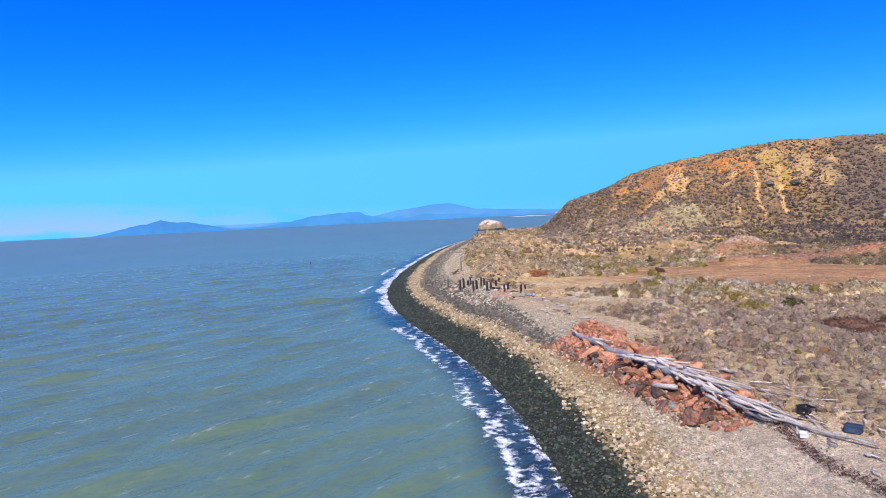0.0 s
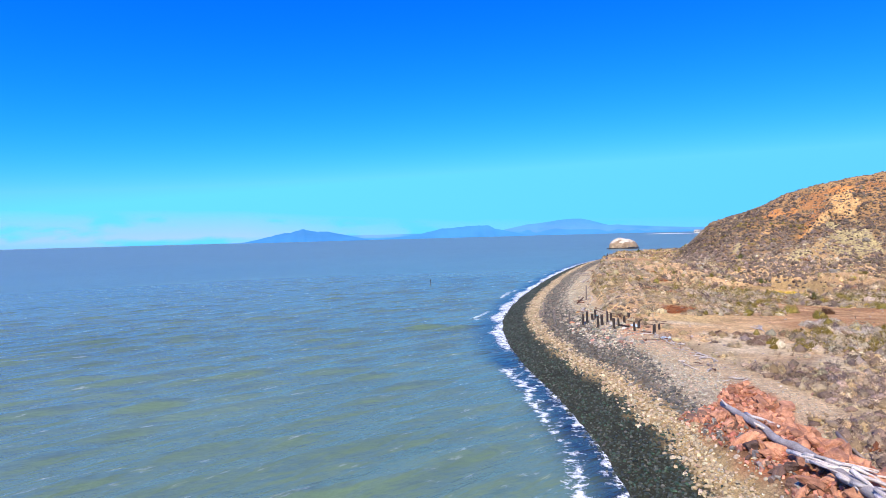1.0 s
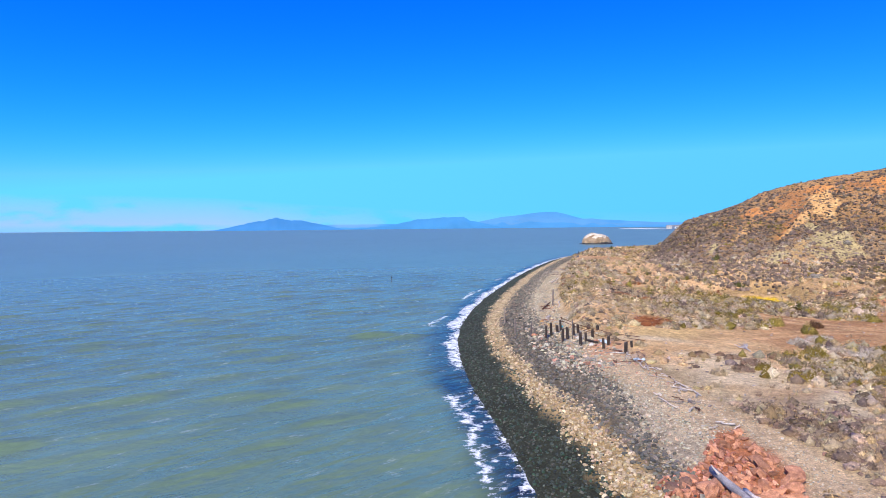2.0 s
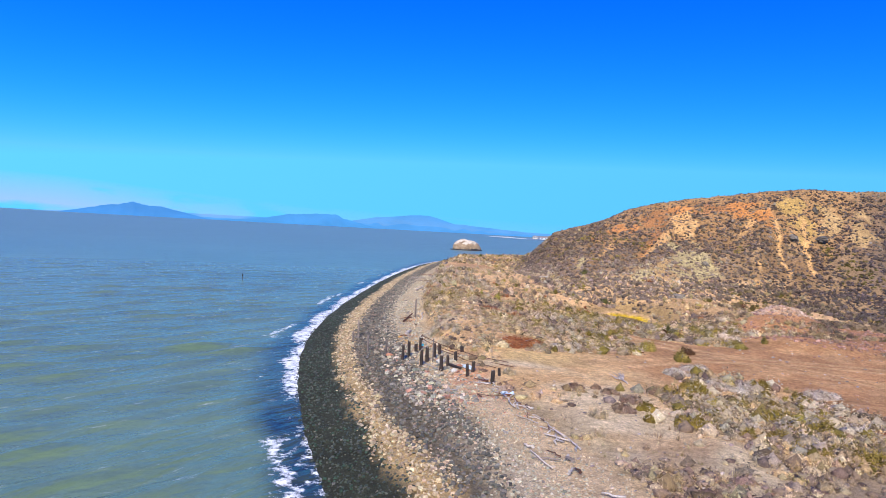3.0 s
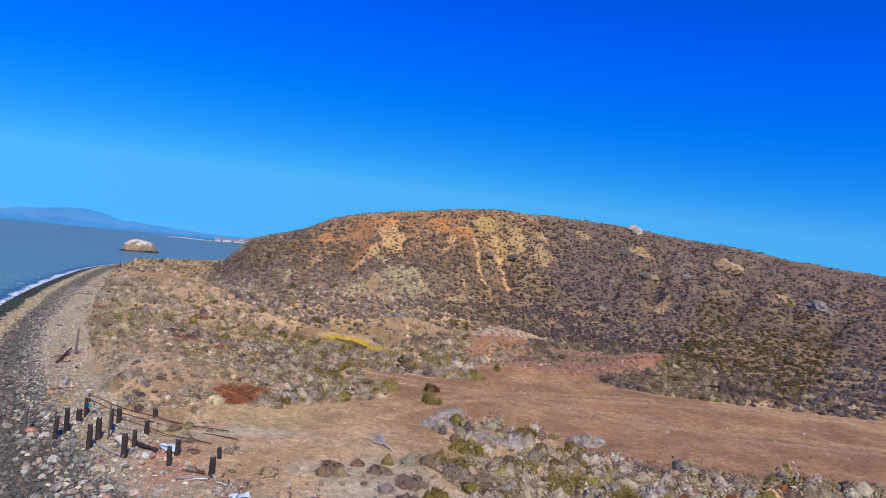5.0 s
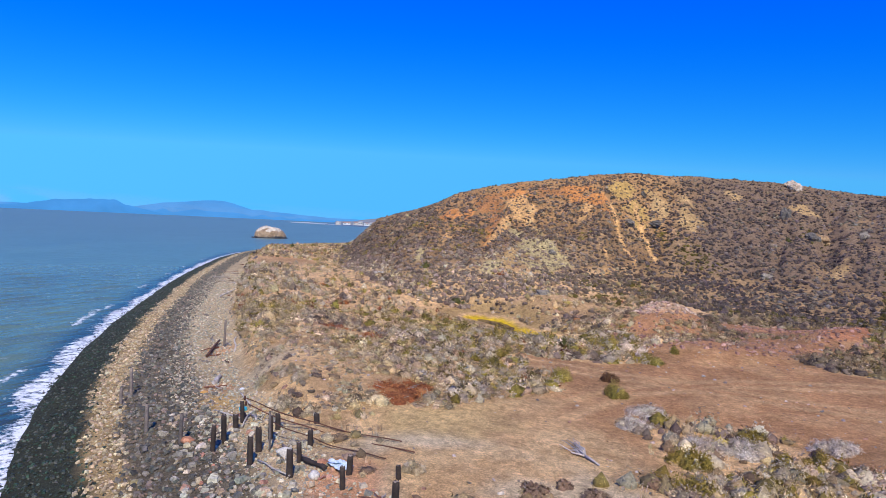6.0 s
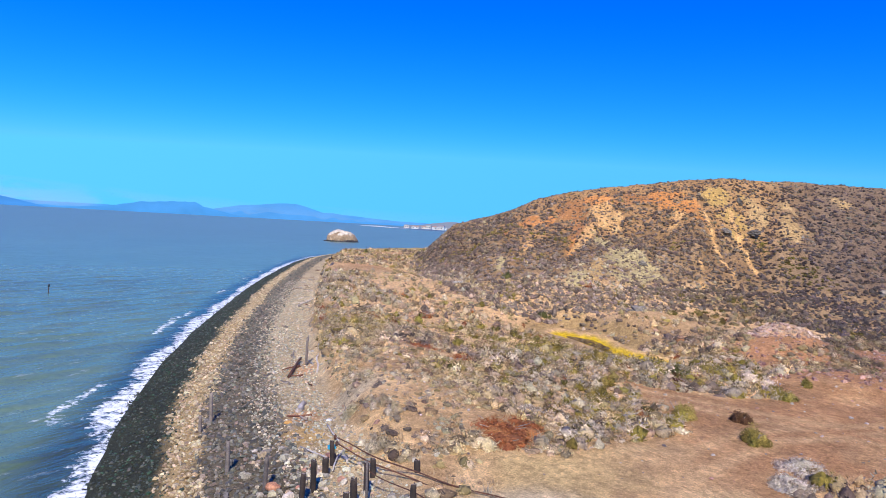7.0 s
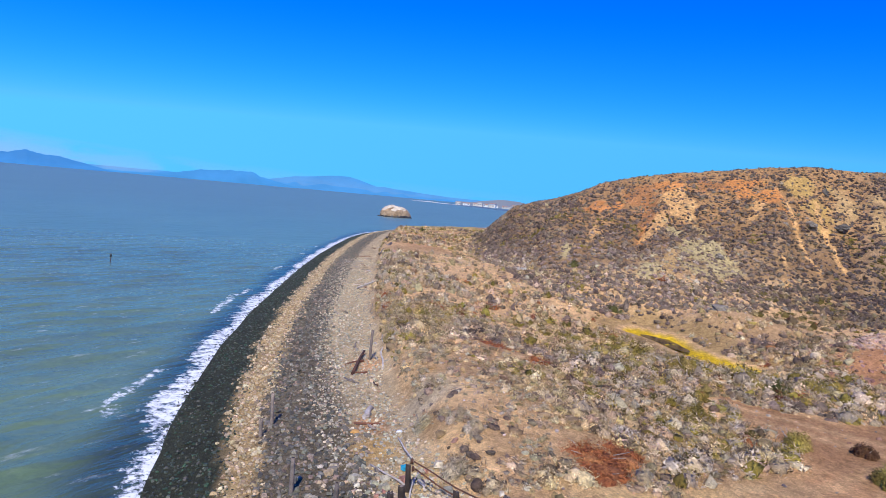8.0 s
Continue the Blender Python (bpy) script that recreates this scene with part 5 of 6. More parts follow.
# stake out in the water
base = tagged(base_at("channel_stake", -29.5, 148, -0.8), "thin dark marker stake standing in the water", "stake")
part("pole", tube(bmesh.new(), [(0, 0, 0), (0.03, 0, 0.9), (0.05, 0, 1.8)], [0.06, 0.055, 0.05], 8, 0.1, 3), PILE_WOOD, base)
part("topmark", tube(bmesh.new(), [(0.05, 0, 1.7), (0.05, 0, 1.9), (0.1, 0.03, 2.1)], [0.11, 0.13, 0.05], 8, 0.1, 4), BLACK_RUBBER, base)


# ------------------------------------------------------------------ red rocks and driftwood
def red_outcrop():
    rng = np.random.default_rng(61)
    base = tagged(base_at("red_rock_outcrop", 8.6, 33.5, 0.0), "broken outcrop of rust-red rock on the upper beach", "rocks")
    meshes = []
    for k in range(12):
        me = bpy.data.meshes.new("boulder")
        bm = rock_mesh(rng, 3, (1.15, 0.9, 0.8), 13, 0.22, k * 3, True, 0.42)
        bm.to_mesh(me)
        bm.free()
        me.materials.append(RED_ROCK if k < 9 else BROWN_ROCK)
        meshes.append(me)
    count = 0
    while count < 350:
        y = 23.5 + 19.5 * rng.random()
        side = -1.55 + 3.95 * rng.random()
        x = 9.7 + (33 - y) * 0.17 + side
        if abs(y - 33.6) > 9.6 - 1.1 * abs(side + 0.4):
            continue
        if count >= 270:
            y = 40.5 + 7.3 * rng.random()
            side = -2.4 + 4.8 * rng.random()
            x = np.interp(y, [39, 48], [9.2, 10.7]) + side
            if abs(side) > np.interp(y, [39, 42.5, 45, 47.8], [2.3, 1.9, 1.15, 0.3]):
                continue
        s = 0.14 + 0.30 * rng.random() ** 2.0 + (0.12 if side > 0.7 else 0)
        if count >= 270:
            s *= 0.8
        wet = count < 270 and side < -0.7 and rng.random() < 0.6
        ob = new("boulder", meshes[9 + count % 3] if wet else meshes[count % 9])
        ob.parent = base
        z = ground_z(x, y) + s * (0.15 + 0.35 * rng.random()) * (1 if count < 270 else 0.4)
        ob.matrix_basis = Matrix.Translation((-8.6, -33.5, 0)) @ pose(x, y, z, rng.normal() * 25, rng.normal() * 25, rng.random() * 360) @ Matrix.Diagonal((s * (1.0 + 0.6 * rng.random()), s, s * (0.7 + 0.5 * rng.random()), 1))
        count += 1


BROWN_ROCK = surface("brown_wet_rock", (0.10, 0.055, 0.038), (0.22, 0.125, 0.085), 0.9, 0.8, 0.6, 0.06, "object")
red_outcrop()


def red_rubble():
    """Smaller broken pieces between the boulders."""
    rng = np.random.default_rng(63)
    y = 22.5 + 25.5 * rng.random(2600)
    side = -1.8 + 4.3 * rng.random(2600)
    x = 9.7 + (33 - y) * 0.17 + side
    keep = (np.abs(y - 33.6) < 10.0 - 1.0 * np.abs(side + 0.4)) | (red_tongue(x, y) < 0.1)
    x, y, side = x[keep], y[keep], side[keep]
    n = len(x)
    tint = picked([(0.46, 0.19, 0.115), (0.36, 0.135, 0.08), (0.52, 0.26, 0.17), (0.28, 0.12, 0.08)], 0.4, n, rng)
    dark = (side < -0.9) & (rng.random(n) < 0.5) & (y < 40)
    tint[dark] = picked([(0.13, 0.075, 0.055), (0.19, 0.115, 0.085), (0.22, 0.19, 0.16)], 0.4, int(dark.sum()), rng)
    size = 0.10 + 0.30 * rng.random(n) ** 2.2
    me = scatter_mesh("red_rubble", [stone_shape(rng, 1, 0.7) for _ in range(10)], np.stack([x, y, land(x, y) + size * 0.12], 1), size, tint, rng, 0.5)
    me.materials.append(COBBLE)
    tagged(new("red_rubble", me), "broken rust-red stones between the outcrop boulders", "stones", kind="stuff")


red_rubble()
DW = "bleached grey driftwood log stranded on the red rocks"


log("driftwood_log", on_land(8.45, 41.9, 0.5), on_land(10.35, 28.6, 0.5), 0.14, 0.20, DRIFTWOOD, "long split grey driftwood trunk across red rocks", 11, 2, "driftwood pile")
log("driftwood_log", on_land(9.0, 39.6, 0.4), on_land(9.75, 37.2, 0.3), 0.09, 0.06, DRIFTWOOD, DW, 12, 0, "driftwood pile")
log("driftwood_log", on_land(9.95, 30.6, 0.4), on_land(12.9, 22.9, 0.15), 0.12, 0.06, DRIFTWOOD, "heavy bleached trunk stranded along the wrack line", 13, 2, "driftwood pile")
log("driftwood_log", on_land(11.2, 27.4, 0.15), on_land(12.75, 24.2, 0.1), 0.10, 0.06, RUST_WOOD, "red-brown rotten log beside the driftwood", 14, 1, "driftwood pile")
log("driftwood_log", on_land(11.6, 24.9, 0.2), on_land(13.9, 20.6, 0.15), 0.07, 0.04, DRIFTWOOD, DW, 15, 1, "driftwood pile")
log("driftwood_log", on_land(10.0, 27.9, 0.28), on_land(9.35, 28.9, 0.22), 0.12, 0.11, DRIFTWOOD, "short pale sawn log on red stones", 16, 0, "driftwood pile", sag=0.03)
log("driftwood_log", on_land(12.2, 37.6, 0.2), on_land(12.0, 34.4, 0.2), 0.09, 0.06, GREY_POST, "thin grey pole lying among the shrubs", 17, 0, "driftwood pile")
log("driftwood_log", on_land(11.3, 29.2, 0.35), on_land(12.4, 27.2, 0.25), 0.10, 0.12, DRIFTWOOD, DW, 18, 1, "driftwood pile")
r = random.Random(5)
for k in range(44):
    y = 33.6 - 8.4 * r.random()
    x = 9.0 + (33 - y) * 0.22 + 1.1 * r.random()
    a = math.radians(-62 + 55 * (r.random() - 0.5))
    ln = 0.9 + 1.9 * r.random()
    log("driftwood_branch", on_land(x, y, 0.42 + 0.4 * r.random()), on_land(x + ln * math.cos(a), y + ln * math.sin(a), 0.35 + 0.3 * r.random()), 0.045 + 0.06 * r.random(), 0.03, DRIFTWOOD, "bleached branch in the driftwood heap", 100 + k, 0, "driftwood pile", 6, 0.15)
for k in range(80):
    y = 29.0 - 14 * r.random()
    x = 12.6 + 2.4 * r.random()
    a = math.radians(-70 + 90 * (r.random() - 0.5))
    ln = 0.4 + 1.5 * r.random() ** 2
    log("driftwood_stick", on_land(x, y, 0.10), on_land(x + ln * math.cos(a), y + ln * math.sin(a), 0.10), 0.02 + 0.05 * r.random() ** 2, 0.02, DRIFTWOOD if k % 4 else GREY_POST, "grey driftwood stick on the wrack line", 200 + k, 0, "wrack line sticks", 5, 0.12)
# tangle of driftwood below the grey slope
for k in range(46):
    y = 53.5 + 13.5 * r.random()
    x = float(np.interp(y, [53, 57.6, 62, 65.5, 67], [10.7, 9.7, 8.75, 8.1, 8.0])) + 0.9 * (r.random() - 0.5)
    a = math.radians(110 + 110 * (r.random() - 0.5))
    ln = 0.4 + 1.6 * r.random() ** 2
    log("driftwood_stick", on_land(x, y, 0.1), on_land(x + ln * math.cos(a), y + ln * math.sin(a), 0.12), 0.025 + 0.05 * r.random() ** 2, 0.02, (DRIFTWOOD, DRIFTWOOD, DRIFTWOOD, RUST_WOOD)[k % 4], "bleached driftwood stick tangled below the grey slope", 600 + k, 0, "bank foot driftwood", 5, 0.15)
# flotsam along the foot of the bank
for k in range(60):
    y = 44 + 160 * r.random() ** 1.3
    s = 10.4 + 1.0 * (r.random() - 0.5) * 2.2
    x = float(np.interp(y, SHORE_Y, SHORE_X)) + s
    a = math.radians(90 + 70 * (r.random() - 0.5) + (90 if r.random() < 0.25 else 0))
    ln = 0.5 + 2.4 * r.random() ** 2.2
    log("driftwood_stick", on_land(x, y, 0.12), on_land(x + ln * math.cos(a), y + ln * math.sin(a), 0.12), 0.03 + 0.08 * r.random() ** 2, 0.03, (DRIFTWOOD, DRIFTWOOD, GREY_POST, RUST_WOOD)[k % 4], "driftwood stick washed to the foot of the bank", 400 + k, 0, "bank foot driftwood", 6, 0.2)
log("driftwood_log", on_land(1.85, 92.9, 0.12), on_land(2.75, 97.6, 0.3), 0.11, 0.08, RUST_WOOD, "red-brown log leaning at the foot of a post", 19, 1, "bank foot driftwood")
log("driftwood_log", on_land(3.7, 93.5, 0.12), on_land(4.2, 101, 0.12), 0.07, 0.05, DRIFTWOOD, "long thin bleached pole on the upper beach", 20, 0, "bank foot driftwood")
log("driftwood_log", on_land(3.3, 128, 0.2), on_land(5.3, 124, 0.2), 0.12, 0.06, DRIFTWOOD, "pale branched driftwood on the upper beach", 21, 3, "bank foot driftwood")
log("driftwood_log", on_land(7.3, 152, 0.25), on_land(9.4, 158, 0.25), 0.24, 0.2, GREY_POST, "dark heavy log on the upper beach", 22, 1, "bank foot driftwood")
log("driftwood_log", on_land(10.2, 176, 0.25), on_land(11.9, 171, 0.25), 0.3, 0.24, PILE_WOOD, "dark heavy log on the upper beach", 23, 1, "bank foot driftwood")


def beach_stone(x, y, size, material, label, seed):
    rng = np.random.default_rng(seed)
    ob = part("beach_boulder", rock_mesh(rng, 3, (size, size * 0.8, size * 0.6), 7, 0.08, seed), material, None)
    ob.matrix_basis = pose(*on_land(x, y, size * 0.25), 0, 0, seed * 40)
    return tagged(ob, label, "boulder", "single beach boulders")


beach_stone(1.73, 83.4, 0.24, surface("orange_stone", (0.5, 0.26, 0.07), (0.66, 0.37, 0.12), 3, 0.9), "orange boulder on grey shingle", 1)
beach_stone(1.35, 83.9, 0.22, GREY_ROCK, "dark grey boulder on shingle", 2)
beach_stone(2.3, 83.0, 0.22, GREY_ROCK, "dark grey boulder on shingle", 3)
beach_stone(1.15, 75.6, 0.36, RED_ROCK, "red boulder beside a post", 4)
beach_stone(5.0, 72.2, 0.42, PALE_BLOCK, "pale grey boulder among the piles", 5)
beach_stone(6.3, 70.4, 0.32, RED_ROCK, "red boulder among the piles", 6)
beach_stone(5.8, 69.6, 0.3, PALE_BLOCK, "pale boulder among the piles", 7)
beach_stone(8.0, 40.6, 0.5, RED_ROCK, "large red boulder at the log's end", 8)
beach_stone(8.25, 36.6, 0.34, GREY_ROCK, "dark boulder below the red rocks", 9)
beach_stone(3.78, 83.2, 0.17, WHITE_PLASTIC, "white float lying on the upper beach", 10)


def crate(x, y, w, d, h, material, label, name, seed):
    """A battered plastic box, its rim thicker than its walls."""
    base = base_at(name, *on_land(x, y, 0.02), seed * 33)
    bm = bmesh.new()
    bmesh.ops.create_cube(bm, size=1.0, matrix=Matrix.Translation((0, 0, h / 2)) @ Matrix.Diagonal((w, d, h, 1)))
    top = max(bm.faces, key=lambda f: f.calc_center_median().z)
    bmesh.ops.inset_region(bm, faces=[top], thickness=w * 0.08)
    bmesh.ops.translate(bm, verts=top.verts, vec=(0, 0, -h * 0.7))
    bmesh.ops.bevel(bm, geom=bm.edges[:], offset=w * 0.04, segments=2, affect="EDGES")
    body = part("body", bm, material, base)
    bm = bmesh.new()
    for sx, sy, ww, dd in ((0, -1, w * 1.06, d * 0.08), (0, 1, w * 1.06, d * 0.08), (-1, 0, w * 0.08, d), (1, 0, w * 0.08, d)):
        bmesh.ops.create_cube(bm, size=1.0, matrix=Matrix.Translation((sx * w * 0.5, sy * d * 0.5, h)) @ Matrix.Diagonal((ww, dd, h * 0.12, 1)))
    part("rim", bm, material, body)
    return tagged(base, label, "box")


crate(3.64, 79.2, 0.32, 0.24, 0.16, BLUE_PLASTIC, "bright blue plastic box on the upper beach", "plastic_box", 1)
crate(12.45, 22.4, 0.34, 0.26, 0.16, WHITE_PLASTIC, "white plastic box on the wrack line", "plastic_box", 2)
crate(13.7, 24.4, 0.6, 0.42, 0.3, BLACK_RUBBER, "black plastic tub among driftwood", "plastic_tub", 3)
crate(14.1, 22.2, 0.5, 0.35, 0.25, surface("slate_blue_plastic", (0.03, 0.05, 0.09), (0.06, 0.09, 0.15), 4, 0.5), "dark blue plastic crate among driftwood", "plastic_crate", 4)

base = tagged(base_at("concrete_slab", 26.0, 140.2, ground_z(26, 140.2) - 0.1, 20), "pale broken concrete slab at the hill foot", "slab")
for k, (dx, dy, w, d, h) in enumerate(((0, 0, 1.5, 0.8, 0.45), (1.2, 0.3, 0.8, 0.6, 0.3))):
    bm = bmesh.new()
    bmesh.ops.create_cube(bm, size=1.0, matrix=Matrix.Translation((dx, dy, h / 2)) @ Matrix.Diagonal((w, d, h, 1)))
    bmesh.ops.bevel(bm, geom=bm.edges[:], offset=0.07, segments=2, affect="EDGES")
    bmesh.ops.subdivide_edges(bm, edges=bm.edges[:], cuts=3, use_grid_fill=True)
    for v in bm.verts:
        v.co += 0.06 * noise.noise_vector(v.co * 1.7)
    part("block", bm, PALE_BLOCK, base)


# ------------------------------------------------------------------ crags on the hillside
def crag(x, y, sx, sy, sz, material, label, seed, pieces=5):
    rng = np.random.default_rng(seed)
    base = base_at("crag", x, y, ground_z(x, y), rng.random() * 60)
    for k in range(pieces):
        f = 1.0 if k == 0 else 0.35 + 0.35 * rng.random()
        ob = part("rock", rock_mesh(rng, 3, (sx * f, sy * f, sz * f), 14, 0.32, seed + k, True), material, base)
        if k:
            a = rng.random() * 6.28
            dx, dy = math.cos(a) * sx * 0.8, math.sin(a) * sy * 0.8
            dz = ground_z(x + dx, y + dy) - ground_z(x, y)
        else:
            dx = dy = dz = 0
        ob.matrix_basis = pose(dx, dy, dz + sz * f * 0.1, 0, 0, rng.random() * 360)
    return tagged(base, label, "crag", "hillside crags")


PALE_CRAG = surface("pale_crag_rock", (0.30, 0.20, 0.12), (0.68, 0.58, 0.46), 0.9, 0.9, 0.7, 0.1)
DARK_ROCK = surface("dark_slate_rock", (0.085, 0.075, 0.062), (0.21, 0.18, 0.145), 0.6, 0.9, 0.7, 0.1)
crag(122.8, 154.1, 1.9, 1.5, 1.6, PALE_CRAG, "pale crag on the hill's skyline", 1)
crag(127.4, 130.3, 3.4, 2.6, 2.0, OCHRE_ROCK, "ochre crag with a dark face on the slope", 2)
crag(109.8, 144.0, 1.0, 0.9, 1.8, DARK_ROCK, "dark slate crag on the slope", 3)
crag(106.9, 135.1, 1.5, 1.1, 1.2, DARK_ROCK, "dark and ochre crag on the slope", 4)
crag(109.2, 134.4, 1.4, 1.0, 0.9, OCHRE_ROCK, "small ochre crag on the slope", 5, 3)
crag(114.7, 130.4, 1.3, 1.0, 1.0, GREY_ROCK, "small grey crag on the slope", 6, 3)
crag(122.6, 106.8, 2.6, 1.8, 1.6, GREY_ROCK, "grey crag on the lower slope", 7)
crag(85.9, 157.7, 0.8, 0.7, 0.8, DARK_ROCK, "dark boulder below the hill's rim", 8, 2)
crag(75.4, 147.0, 1.6, 0.8, 0.7, GREY_ROCK, "grey rock ribs in the eroded slope", 9)
crag(82.0, 147.8, 1.8, 0.8, 0.8, DARK_ROCK, "dark rock ribs in the eroded slope", 10)
crag(87.6, 126.4, 1.0, 0.8, 0.6, GREY_ROCK, "grey rocks at the hill foot", 11, 4)
crag(41.0, 116.0, 1.6, 0.9, 0.7, GREY_ROCK, "grey rock ledge above the pond", 12, 5)
crag(54.5, 138.5, 0.9, 0.5, 0.4, GREY_ROCK, "grey-green rock in the pale scar", 13, 6)


# ------------------------------------------------------------------ bushes that stand out
def bush(x, y, wide, tall, tints, label, seed, stems=4, twiggy=False, leaf=0.10, leaves=1600):
    """One bush: uneven lobes of close twigs set with small leaves, over forked stems."""
    rng = np.random.default_rng(seed)
    # on a slope the bush reaches down to the lowest ground under it
    under = min(ground_z(x + wide * 0.38 * math.cos(a), y + wide * 0.38 * math.sin(a)) for a in (0, 1.57, 3.14, 4.71))
    drop = max(0.0, ground_z(x, y) - under)
    tall = tall + 0.7 * drop
    base = base_at("bush", x, y, ground_z(x, y) - drop - 0.05, rng.random() * 360)
    lobes = 9 if tall > 0.4 * wide else 16
    each = leaves // lobes
    vs, fs, cs, ns, at = [], [], [], [], 0
    for k in range(lobes):
        a, q = rng.random() * 6.28, (k / lobes) ** 0.6 * wide * 0.36
        size = wide * (0.34 + 0.24 * rng.random())
        high = tall * (1.0 - 0.45 * (k / lobes)) * (0.7 + 0.4 * rng.random())
        v, f, tone, out = shrub_shape(rng, each, leaf / size, 1.1 * high / size, 2, twiggy, 0.35, 0.64)
        v = v * size + np.array([math.cos(a) * q, math.sin(a) * q, 0])
        col = 0.75 * picked(tints, 0.4, 1, rng) + 0.25 * picked(tints, 0.5, len(v), rng)
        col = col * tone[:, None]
        vs.append(v)
        fs.append(f + at)
        cs.append(col)
        ns.append(out)
        at += len(v)
    me = mesh_arrays("crown", np.concatenate(vs), np.concatenate(fs))
    point_colour(me, "tint", np.concatenate(cs))
    soft_normals(me, np.concatenate(ns))
    part("crown", me, LEAF, base)
    for k in range(stems):
        a = rng.random() * 6.28
        d = Vector((math.cos(a) * wide * 0.3, math.sin(a) * wide * 0.3, tall * 0.6))
        part("stem", tube(bmesh.new(), [Vector((0, 0, 0)), d * 0.5, d], [0.04, 0.03, 0.012], 5, 0.1, seed + k), TWIG, base)
    return tagged(base, label, "bush", "single bushes")


